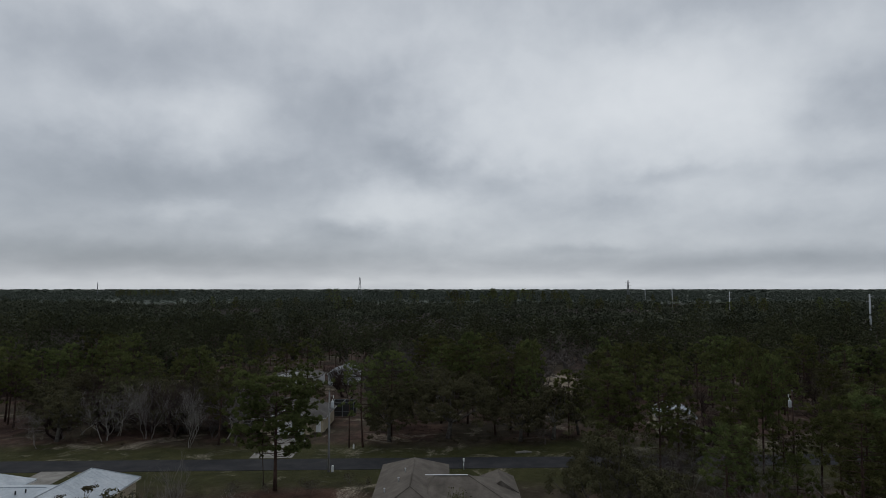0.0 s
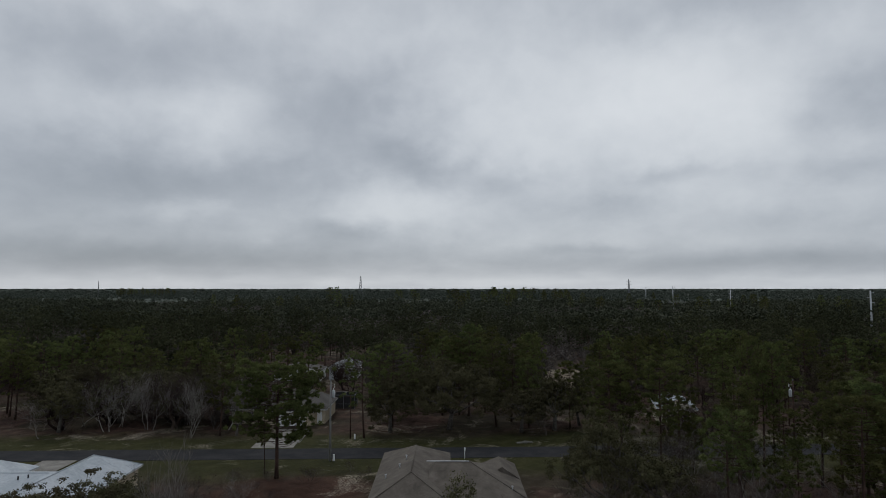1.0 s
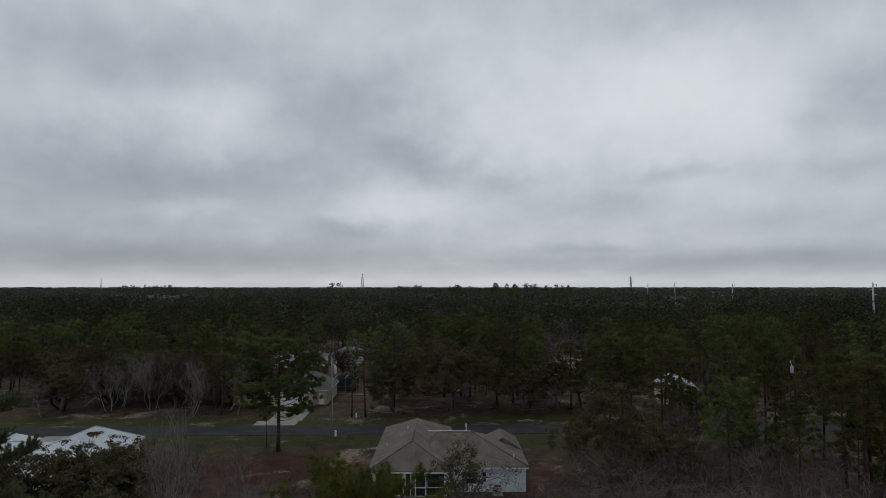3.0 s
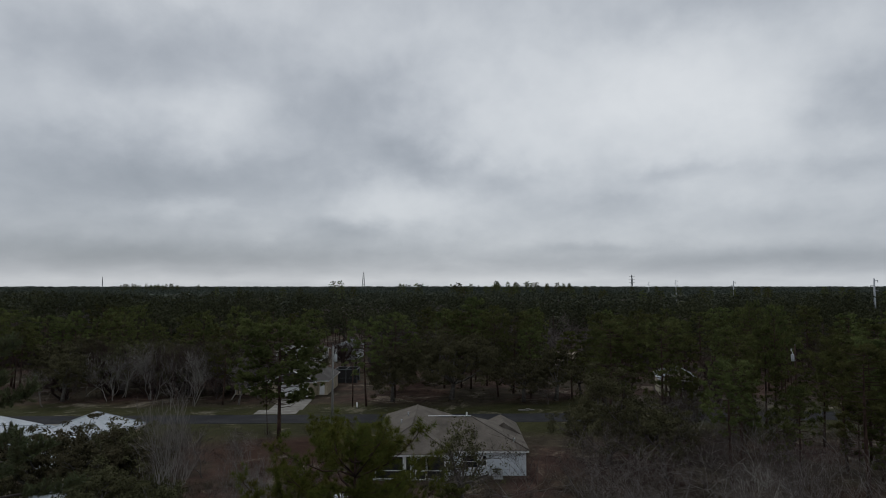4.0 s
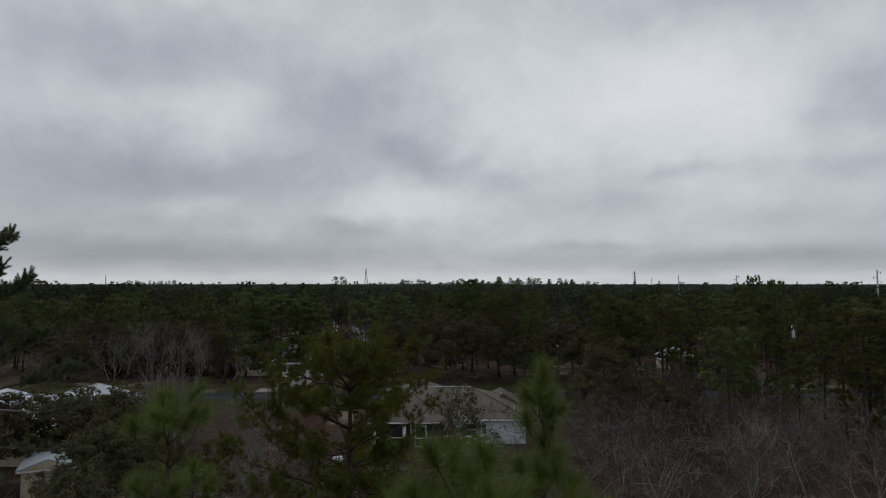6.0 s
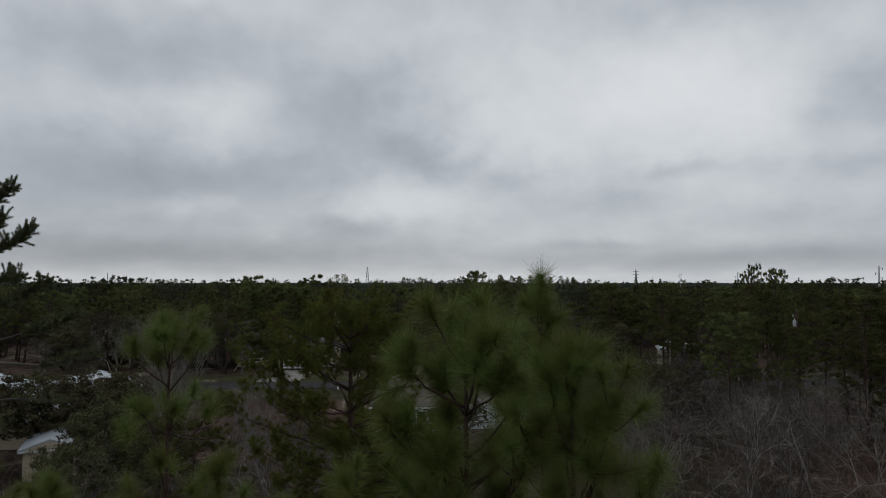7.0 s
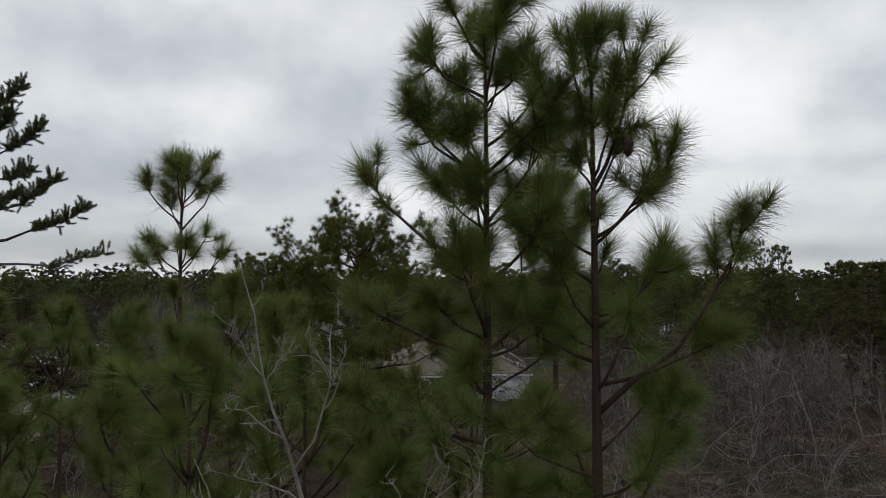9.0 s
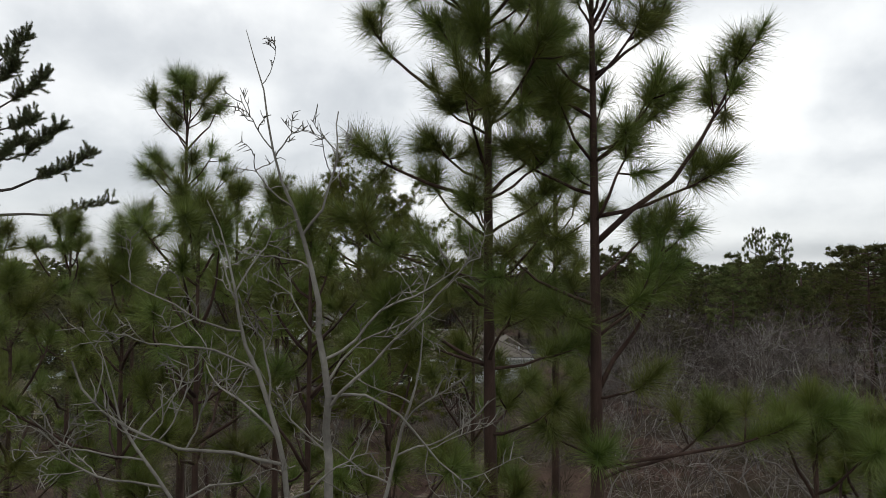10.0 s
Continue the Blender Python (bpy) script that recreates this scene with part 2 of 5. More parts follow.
def ground_material():
    """Leaf litter, sand, dry and green grass; green along the road's verges."""
    mat = bpy.data.materials.new("sandy_ground")
    mat.use_nodes = True
    k = Nodes(mat.node_tree)
    co = k.add("ShaderNodeTexCoord").outputs["Object"]
    sep = k.add("ShaderNodeSeparateXYZ", {0: co})
    x, y, z = sep.outputs
    patch = k.noise(co, 0.07, 6.0, 0.6, 0.5)
    mid = k.noise(co, 0.35, 6.0, 0.65, 0.4)
    fine = k.noise(co, 3.5, 6.0, 0.7)
    litter = k.ramp(mid, [(0.32, (0.030, 0.017, 0.014)), (0.5, (0.058, 0.034, 0.027)), (0.68, (0.095, 0.060, 0.047))])
    dry = k.ramp(mid, [(0.32, (0.025, 0.020, 0.013)), (0.52, (0.041, 0.033, 0.022)), (0.7, (0.070, 0.057, 0.040))])
    green = k.ramp(mid, [(0.32, (0.022, 0.024, 0.008)), (0.52, (0.034, 0.035, 0.012)), (0.7, (0.052, 0.049, 0.020))])
    sand = k.ramp(mid, [(0.35, (0.20, 0.17, 0.13)), (0.65, (0.36, 0.32, 0.26))])
    soil = k.mix(k.ramp(patch, [(0.42, (0, 0, 0)), (0.56, (1, 1, 1))]), litter, dry)
    off = k.m("ABSOLUTE", k.m("SUBTRACT", k.m("SUBTRACT", y, k.m("MULTIPLY", x, 0.035)), 94.5))
    off = k.m("ADD", off, k.m("MULTIPLY", k.m("SUBTRACT", patch, 0.5), 26.0))
    verge = k.ramp(k.m("DIVIDE", off, 20.0), [(0.45, (1, 1, 1)), (0.72, (0, 0, 0))])
    col = k.mix(verge, soil, green)
    dx, dy = k.m("DIVIDE", k.m("ADD", x, 17.5), 10.5), k.m("DIVIDE", k.m("SUBTRACT", y, 76.0), 9.0)
    ring = k.m("ADD", k.m("ADD", k.m("MULTIPLY", dx, dx), k.m("MULTIPLY", dy, dy)), k.m("MULTIPLY", k.m("SUBTRACT", patch, 0.5), 2.2))
    straw = k.ramp(mid, [(0.32, (0.040, 0.021, 0.015)), (0.68, (0.080, 0.044, 0.031))])
    col = k.mix(k.ramp(ring, [(0.55, (1, 1, 1)), (1.0, (0, 0, 0))]), col, straw)
    bare = k.m("MULTIPLY", k.ramp(k.noise(co, 0.12, 7.0, 0.7, 0.8), [(0.55, (0, 0, 0)), (0.63, (1, 1, 1))]),
               k.ramp(fine, [(0.40, (0, 0, 0)), (0.58, (1, 1, 1))]))
    col = k.mix(k.m("MULTIPLY", bare, 0.75), col, sand)
    col = k.mix(0.5, col, k.ramp(fine, [(0.3, (0.3, 0.3, 0.3)), (0.7, (0.7, 0.7, 0.7))]), "OVERLAY")
    bs = k.add("ShaderNodeBsdfPrincipled", {"Base Color": col, "Roughness": 0.95, "Specular IOR Level": 0.1})
    b = k.add("ShaderNodeBump", {"Strength": 0.8, "Distance": 0.15, "Height": fine})
    k.put(bs.inputs["Normal"], b.outputs[0])
    k.add("ShaderNodeOutputMaterial", {0: bs.outputs[0]})
    return mat


GROUND = ground_material()

# ---------------------------------------------------------------- mesh tools


def rng_of(seed):
    return np.random.default_rng(seed)


def unit(v):
    return v / np.maximum(np.linalg.norm(v, axis=-1, keepdims=True), 1e-9)


class Soup:
    """Gathers triangles and flat polygons for one mesh."""

    def __init__(self):
        self.v, self.t, self.p, self.n = [], [], [], 0

    def tris(self, v, t):
        self.v.append(np.asarray(v, float))
        self.t.append(np.asarray(t, int) + self.n)
        self.n += len(v)
        return self

    def poly(self, pts):
        self.v.append(np.asarray(pts, float))
        self.p.append([self.n + i for i in range(len(pts))])
        self.n += len(pts)
        return self

    def box(self, c, s, turn=0.0):
        """A box with its centre and its sizes, turned about z (degrees)."""
        q = np.array([[i, j, k] for i in (-.5, .5) for j in (-.5, .5) for k in (-.5, .5)]) * np.asarray(s, float)
        a = radians(turn)
        q = np.stack([q[:, 0] * math.cos(a) - q[:, 1] * math.sin(a), q[:, 0] * math.sin(a) + q[:, 1] * math.cos(a), q[:, 2]], 1)
        self.v.append(q + np.asarray(c, float))
        for f in ((0, 1, 3, 2), (4, 6, 7, 5), (0, 4, 5, 1), (2, 3, 7, 6), (0, 2, 6, 4), (1, 5, 7, 3)):
            self.p.append([self.n + i for i in f])
        self.n += 8
        return self

    def tube(self, pts, radii, sides=5, cap=True):
        pts, radii = np.asarray(pts, float), np.asarray(radii, float)
        tan = unit(np.gradient(pts, axis=0))
        ref = np.array([1.0, 0.13, 0.07]) if abs(tan[0][0]) < 0.8 else np.array([0.1, 1.0, 0.2])
        a = unit(np.cross(tan, ref))
        b = np.cross(tan, a)
        w = np.arange(sides) * 2 * math.pi / sides
        ring = (a[:, None, :] * np.cos(w)[None, :, None] + b[:, None, :] * np.sin(w)[None, :, None]) * radii[:, None, None]
        v = (pts[:, None, :] + ring).reshape(-1, 3)
        k = len(pts)
        i = np.arange(sides)
        j = (i + 1) % sides
        t = []
        for r in range(k - 1):
            t.append(np.stack([r * sides + i, r * sides + j, (r + 1) * sides + j], 1))
            t.append(np.stack([r * sides + i, (r + 1) * sides + j, (r + 1) * sides + i], 1))
        if cap:
            e = np.arange(1, sides - 1)
            t.append(np.stack([0 * e, e + 1, e], 1))
            t.append(np.stack([0 * e, e, e + 1], 1) + (k - 1) * sides)
        return self.tris(v, np.concatenate(t))

    def blades(self, o, d, length, width, rng):
        """Thin three-cornered leaves or needles, from o along d."""
        n = len(o)
        side = unit(np.cross(d, unit(rng.normal(size=(n, 3))))) * (np.broadcast_to(width, (n,))[:, None] * 0.5)
        tip = o + d * np.broadcast_to(length, (n,))[:, None]
        return self.tris(np.stack([o - side, o + side, tip], 1).reshape(-1, 3), np.arange(3 * n).reshape(-1, 3))

    def leaves(self, c, size, rng, flat=0.0):
        """Small three-cornered leaf sprays round the centres c, turned at random."""
        n = len(c)
        a = unit(rng.normal(size=(n, 3)) * [1, 1, 1 - flat])
        b = unit(np.cross(a, unit(rng.normal(size=(n, 3)))))
        s = np.broadcast_to(size, (n,))[:, None] * rng.uniform(0.6, 1.3, (n, 1))
        v = np.stack([c - a * s * 0.5 - b * s * 0.35, c + a * s * 0.5 - b * s * 0.25, c + b * s * 0.6], 1)
        return self.tris(v.reshape(-1, 3), np.arange(3 * n).reshape(-1, 3))

    def sprays(self, c, face, size, rng, loose=0.5):
        """Leaf sprays at c that roughly face the way given, as the outside of a clump does."""
        n = len(c)
        nor = unit(face + rng.normal(size=(n, 3)) * loose)
        a = unit(np.cross(nor, rng.normal(size=(n, 3))))
        b = np.cross(nor, a)
        s = np.broadcast_to(size, (n,))[:, None] * rng.uniform(0.6, 1.3, (n, 1))
        v = np.stack([c - a * s * 0.5 - b * s * 0.35, c + a * s * 0.5 - b * s * 0.25, c + b * s * 0.6], 1)
        return self.tris(v.reshape(-1, 3), np.arange(3 * n).reshape(-1, 3))

    def clumps(self, c, r, n, size, rng, squash=0.8, loose=0.5):
        """Round each centre c, n sprays over an uneven ball of radius r."""
        c = np.repeat(np.atleast_2d(c), n, axis=0)
        d = unit(rng.normal(size=(len(c), 3)) + [0, 0, 0.25])
        r = np.repeat(np.broadcast_to(r, (len(c) // n,)), n)[:, None]
        return self.sprays(c + d * r * rng.uniform(0.55, 1.1, (len(c), 1)) * [1, 1, squash], d, size, rng, loose)

    def arrays(self):
        return np.concatenate(self.v), np.concatenate(self.t)

    def mesh(self, name, mat, smooth=False):
        me = bpy.data.meshes.new(name)
        v = np.concatenate(self.v)
        if self.p:
            faces = self.p + [list(map(int, q)) for a in self.t for q in a]
            me.from_pydata(v.tolist(), [], faces)
            bm = bmesh.new()
            bm.from_mesh(me)
            bmesh.ops.recalc_face_normals(bm, faces=bm.faces)
            bm.to_mesh(me)
            bm.free()
        else:
            t = np.concatenate(self.t)
            me.vertices.add(len(v))
            me.vertices.foreach_set("co", v.astype(np.float32).ravel())
            me.loops.add(len(t) * 3)
            me.loops.foreach_set("vertex_index", t.astype(np.int32).ravel())
            me.polygons.add(len(t))
            me.polygons.foreach_set("loop_start", np.arange(0, len(t) * 3, 3, dtype=np.int32))
            me.update(calc_edges=True)
        if smooth:
            me.polygons.foreach_set("use_smooth", [True] * len(me.polygons))
        me.materials.append(mat)
        return me


def part(name, soup, mat, parent, label="", smooth=False):
    """Links a soup (or a ready mesh) as one mesh under a thing or a part."""
    me = soup if isinstance(soup, bpy.types.Mesh) else soup.mesh(name, mat, smooth)
    ob = new(name, me)
    ob.parent = parent
    if label:
        tagged(ob, label)
    return ob


def thing(name, place, label, category, group="", turn=0.0):
    ob = new(name)
    ob.matrix_world = pose(*place, 0, 0, turn)
    ob.empty_display_size = 0.3
    return tagged(ob, label, category, group)


# ---------------------------------------------------------------- trees: shapes


def grow(p, d, length, r, depth, rng, lines, tips, spread=0.75, wander=0.22, up=0.12, kids=(3, 5), shrink=0.62, segs=4):
    """Branches of branches; lines gathers (points, radii, depth), tips the ends."""
    pts, q, w = [p], p.copy(), d.copy()
    for _ in range(segs):
        w = unit(w + rng.normal(size=3) * wander + np.array([0, 0, up]))
        q = q + w * length / segs
        pts.append(q.copy())
    radii = np.linspace(r, r * (0.45 if depth else 0.25), segs + 1)
    lines.append((np.array(pts), radii, depth))
    if depth == 0:
        tips.append((pts[-1], w))
        return
    for _ in range(rng.integers(kids[0], kids[1] + 1)):
        f = rng.uniform(0.35, 1.0)
        i = min(segs - 1, int(f * segs))
        at = pts[i] + (pts[i + 1] - pts[i]) * (f * segs - i)
        side = unit(np.cross(w, rng.normal(size=3)))
        nd = unit(w * (1 - spread * 0.5) + side * spread * rng.uniform(0.6, 1.3) + np.array([0, 0, up]))
        grow(at, nd, length * shrink * rng.uniform(0.7, 1.15), max(0.004, radii[i] * 0.58), depth - 1, rng, lines, tips, spread,
             wander, up, kids, shrink, max(2, segs - 1) if depth > 1 else 2)


def bare_tree(h, seed, depth=4, girth=0.013, trunks=1, thin=1.0, lean=0.15, kids=(3, 5), stout=1, shrink=0.68, up=0.17, spread=0.9):
    """Soups for the trunk with its limbs, and for the fine twigs."""
    rng = rng_of(seed)
    stem, twigs = Soup(), Soup()
    for _ in range(trunks):
        lines, tips = [], []
        d = unit(np.array([rng.normal() * lean, rng.normal() * lean, 1.0]))
        grow(np.array([rng.normal() * 0.25 * (trunks > 1), rng.normal() * 0.25 * (trunks > 1), -0.1]), d, h * 0.40, h * girth, depth, rng,
             lines, tips, spread, 0.34, up, kids, shrink)
        for pts, radii, dep in lines:
            if dep >= stout:
                stem.tube(pts, np.maximum(radii, 0.007) * thin, 5 if dep >= depth - 1 else 3, cap=False)
            else:
                o, e = pts[0], pts[-1]
                twigs.blades(o[None], unit(e - o)[None], np.linalg.norm(e - o), max(radii[0], 0.007) * 2.2 * thin, rng)
                twigs.blades(pts[1][None], unit(e - o + rng.normal(size=3) * 0.5)[None], 0.7 * np.linalg.norm(e - o), 0.012 * thin, rng)
    grown = h / max(v[:, 2].max() for v in stem.v + twigs.v)
    for soup in (stem, twigs):
        soup.v = [v * grown for v in soup.v]
    return stem, twigs


def mid_pine(h, seed, crown=0.55, spread=2.6, limbs=34, tuft=13, blade=0.42, wide=0.075, bushy=3, heart=8, spray=0.5, dome=0.34, stout=1.0):
    """A pine for the middle distance: trunk, limbs, and a crown of separate round clumps of needles."""
    rng = rng_of(seed)
    trunk, leaf = Soup(), Soup()
    bend = rng.normal(size=2) * 0.25
    zz = np.linspace(-0.2, h, 8)
    f = np.clip(zz / h, 0, 1)
    line = np.stack([bend[0] * np.sin(f * 2.6), bend[1] * np.sin(f * 2.1), zz], 1)
    trunk.tube(line, np.interp(f, [0, 0.05, 0.6, 1], [h * 0.016 * stout, h * 0.0125 * stout, h * 0.008 * stout, 0.02]), 7)
    z0 = h * (1 - crown)

    def clump(c, lift, size=1.0):
        d = unit(rng.normal(size=(tuft, 3)) + lift + [0, 0, 0.35])
        leaf.blades(c + d * blade * 0.1, d, size * blade * rng.uniform(0.75, 1.15, tuft), wide, rng)
        if heart:
            leaf.clumps(c, size * blade * 0.5, heart, size * blade * spray * 1.5, rng)

    for i in range(limbs):
        p = ((i + rng.uniform(0, 1)) / limbs) ** 0.8
        z = z0 + (h * 0.98 - z0) * p
        r = spread * math.sqrt(max(0.06, 1 - ((p - dome) / 0.70) ** 2)) * rng.uniform(0.62, 1.08)
        a = i * 2.4 + rng.uniform(-0.5, 0.5)
        base = np.array([np.interp(z, zz, line[:, 0]), np.interp(z, zz, line[:, 1]), z])
        rise = r * rng.uniform(0.0, 0.45) + 0.35 * p
        out = np.array([math.cos(a), math.sin(a), 0])
        across = np.array([-math.sin(a), math.cos(a), 0])
        pts = np.stack([base, base + out * r * 0.5 + [0, 0, rise * 0.2], base + out * r + [0, 0, rise]])
        trunk.tube(pts, [0.05, 0.032, 0.012], 3, cap=False)
        clump(pts[2], out * 0.3)
        for j in range(bushy - 1):
            g = rng.uniform(0.4, 0.95)
            c = base + (pts[2] - base) * g + across * rng.normal() * 0.32 * (0.5 + r * 0.35) + [0, 0, rng.uniform(0.0, 0.35)]
            clump(c, out * 0.2, rng.uniform(0.75, 1.05))
    clump(line[-1], np.array([0, 0, 0.5]))
    return trunk, leaf


def broadleaf(h, seed, spread, leaves=5200, size=0.24, trunk_h=0.28, depth=3, domes=190, low=0.13):
    """A live oak: short trunk, spreading limbs, and a crown of small leaf sprays with gaps."""
    rng = rng_of(seed)
    trunk, leaf = Soup(), Soup()
    lines, tips = [], []
    top = np.array([rng.normal() * 0.3, rng.normal() * 0.3, h * trunk_h])
    trunk.tube([[0, 0, -0.2], top * [0.5, 0.5, 0.5], top], [h * 0.045, h * 0.034, h * 0.03], 8)
    for i in range(7):
        a = i * 2 * math.pi / 7 + rng.uniform(-0.3, 0.3)
        e = rng.uniform(0.15, 1.2)
        d = np.array([math.cos(a) * math.cos(e), math.sin(a) * math.cos(e), math.sin(e)])
        reach = 0.62 * (spread * math.cos(e) + (h * (1 - trunk_h)) * math.sin(e) * 0.9)
        grow(top, d, reach, h * 0.016, depth, rng, lines, tips, 0.7, 0.2, 0.07, (3, 4), 0.58)
    for pts, radii, dep in lines:
        if dep >= 1:
            trunk.tube(pts, radii, 4, cap=False)
    ends = np.array([t[0] for t in tips])
    # clumps at the branch ends and over the dome
    u = unit(rng.normal(size=(domes, 3)))
    u[:, 2] = np.abs(u[:, 2]) * 1.0 - 0.12
    rad = rng.uniform(0.72, 1.0, (domes, 1)) * (1 + 0.12 * np.sin(u[:, :1] * 7 + seed) * np.cos(u[:, 1:2] * 6))
    dome = u * rad * [spread, spread, h * (0.75 - low)] + [0, 0, h * (0.25 + low)]
    centres = np.concatenate([ends[rng.permutation(len(ends))[:170]], dome])
    pick = centres[rng.integers(0, len(centres), leaves)]
    c = pick + unit(rng.normal(size=(leaves, 3))) * rng.uniform(0.5, 1.5, (leaves, 1)) * [0.55, 0.55, 0.36] * (0.45 + spread * 0.05)
    c[:, 2] = np.clip(c[:, 2], h * low, h * 1.02)
    face = unit(c - pick) + unit(c - [0, 0, h * 0.35]) * 0.8
    leaf.sprays(c, face, size, rng, 0.55)
    return trunk, leaf


def plant_mesh(kind, soups, mats):
    return [s.mesh(n, m, True) for (n, s), m in zip(zip(("trunk", "crown"), soups), mats)]


def put_tree(name, meshes, x, y, turn, scale, label, group="", z=0.0):
    ob = thing(name, (x, y, z), label, "tree", group)
    ob.matrix_world = pose(x, y, z, 0, 0, turn) @ Matrix.Diagonal((*scale, 1))
    for me in meshes:
        part("trunk" if me.name.startswith("trunk") else "crown", me, None, ob)
    return ob


# ---------------------------------------------------------------- ground, road


def ground():
    s = Soup()
    xs = np.concatenate([[-6000, -3000, -1200, -500, -250], np.arange(-150, 151, 5.0), [250, 500, 1200, 3000, 6000]])
    ys = np.concatenate([[-6000, -2000, -600, -200, -80], np.arange(-30, 171, 5.0), [250, 400, 700, 1200, 2500, 6000]])
    gx, gy = np.meshgrid(xs, ys)
    near = np.exp(-(gx / 120.0) ** 2) * np.clip((62 - gy) / 20, 0, 1) * np.clip((gy + 60) / 30, 0, 1)
    gz = near * (0.18 * np.sin(gx * 0.31 + 1.0) * np.sin(gy * 0.27) + 0.1 * np.sin(gx * 0.7 + gy * 0.5))
    nx, ny = len(xs), len(ys)
    i = (np.arange(ny - 1)[:, None] * nx + np.arange(nx - 1)[None, :]).ravel()
    t = np.concatenate([np.stack([i, i + 1, i + nx + 1], 1), np.stack([i, i + nx + 1, i + nx], 1)])
    s.tris(np.stack([gx, gy, gz], -1).reshape(-1, 3), t)
    ob = new("ground", s.mesh("ground", GROUND, True))
    tagged(ob, "sandy ground with leaf litter, dry grass and green verges", "ground", kind="structure")


ROAD_TURN = 2.0


def strip(name, mat, x0, x1, y0, y1, z, label, thick=0.06, turn=ROAD_TURN, pivot=(0, 95.3)):
    """A thin paved strip with real thickness."""
    s = Soup().box(((x0 + x1) / 2, (y0 + y1) / 2 - pivot[1], z - thick / 2), (x1 - x0, y1 - y0, thick))
    ob = new(name, s.mesh(name, mat))
    ob.matrix_world = pose(pivot[0], pivot[1], 0, 0, 0, turn)
    return tagged(ob, label, name, kind="structure")


ground()
strip("road", ASPHALT, -900, 900, 92.3, 98.2, 0.035, "two-lane dark asphalt road, plain and unmarked")
strip("driveway", CONCRETE, -28.9, -22.6, 98.75, 102.0, 0.045, "pale concrete driveway apron")
strip("driveway", CONCRETE, -27.4, -22.2, 102.0, 111.6, 0.045, "pale concrete driveway to a garage")
strip("driveway", CONCRETE, -55.8, -51.2, 77.5, 92.6, 0.045, "grey concrete driveway beside green lawn")

# ---------------------------------------------------------------- houses


def roof_block(shell, trim, x0, x1, y0, y1, ze, zr, axis, ends=(1, 1), drop=0.2):
    """A hipped (or, where an end is 0, gabled) roof over a rectangle of eaves, as a closed body with fascia boards."""
    run = ((y1 - y0) if axis == "x" else (x1 - x0)) / 2
    if axis == "x":
        ym = (y0 + y1) / 2
        a, b = (x0 + run * ends[0], ym, zr), (x1 - run * ends[1], ym, zr)
        c = [(x0, y0), (x1, y0), (x1, y1), (x0, y1)]
        planes = [(0, 1, "b", "a"), (1, 2, "b"), (2, 3, "a", "b"), (3, 0, "a")]
    else:
        xm = (x0 + x1) / 2
        a, b = (xm, y0 + run * ends[0], zr), (xm, y1 - run * ends[1], zr)
        c = [(x0, y0), (x1, y0), (x1, y1), (x0, y1)]
        planes = [(0, 1, "a"), (1, 2, "b", "a"), (2, 3, "b"), (3, 0, "a", "b")]
    top = [(x, y, ze) for x, y in c]
    v = top + [a, b] + [(x, y, ze - 0.04) for x, y in c]
    n = shell.n
    shell.v.append(np.asarray(v, float))
    idx = {"a": 4, "b": 5}
    for pl in planes:
        shell.p.append([n + idx.get(q, q) for q in pl])
    for i in range(4):
        j = (i + 1) % 4
        shell.p.append([n + i, n + 6 + i, n + 6 + j, n + j])
    shell.p.append([n + 6, n + 7, n + 8, n + 9])
    shell.n += 10
    w, inset = 0.04, 0.05
    for i in range(4):
        (ax, ay), (bx, by) = c[i], c[(i + 1) % 4]
        level = ay == by
        sx, sy = (abs(bx - ax) - 2 * inset, w) if level else (w, abs(by - ay) - 2 * inset - 2 * w)
        k = (1 if i in (0, 3) else -1) * (inset + w / 2)
        trim.box(((ax + bx) / 2 + (0 if level else k), (ay + by) / 2 + (k if level else 0), ze - 0.042 - drop / 2), (sx, sy, drop))
    return a, b


def wall_run(s, p, q, z0, z1, thick, holes=()):
    """A wall from p to q (parallel to an axis) with openings (from, to, bottom, top) along it."""
    (ax, ay), (bx, by) = p, q
    length = math.hypot(bx - ax, by - ay)
    ux, uy = (bx - ax) / length, (by - ay) / length

    def slab(f, t, lo, hi):
        if t - f > 0.001 and hi - lo > 0.001:
            m = (f + t) / 2
            sx, sy = (t - f, thick) if abs(ux) > 0.5 else (thick, t - f)
            s.box((ax + ux * m, ay + uy * m, (lo + hi) / 2), (sx, sy, hi - lo))

    at = 0.0
    for f, t, lo, hi in sorted(holes):
        slab(at, f, z0, z1)
        slab(f, t, z0, lo)
        slab(f, t, hi, z1)
        at = t
    slab(at, length, z0, z1)


def window(house, x, y, z, w, h, bars=1, name="window", face=-1):
    """A framed pane set into a wall that faces along y."""
    f = Soup()
    t = 0.07
    f.box((x - w / 2 + t / 2, y, z), (t, 0.12, h)).box((x + w / 2 - t / 2, y, z), (t, 0.12, h))
    f.box((x, y, z - h / 2 + t / 2), (w - 2 * t, 0.12, t)).box((x, y, z + h / 2 - t / 2), (w - 2 * t, 0.12, t))
    for i in range(bars):
        f.box((x, y, z - h / 2 + h * (i + 1) / (bars + 1)), (w - 2 * t, 0.09, 0.05))
    frame_ob = part(name, f, WHITE, house, "white window frame")
    part("pane", Soup().box((x, y + 0.02 * -face, z), (w - 2 * t, 0.02, h - 2 * t)), GLASS, frame_ob, "dark reflecting glass")
    return frame_ob


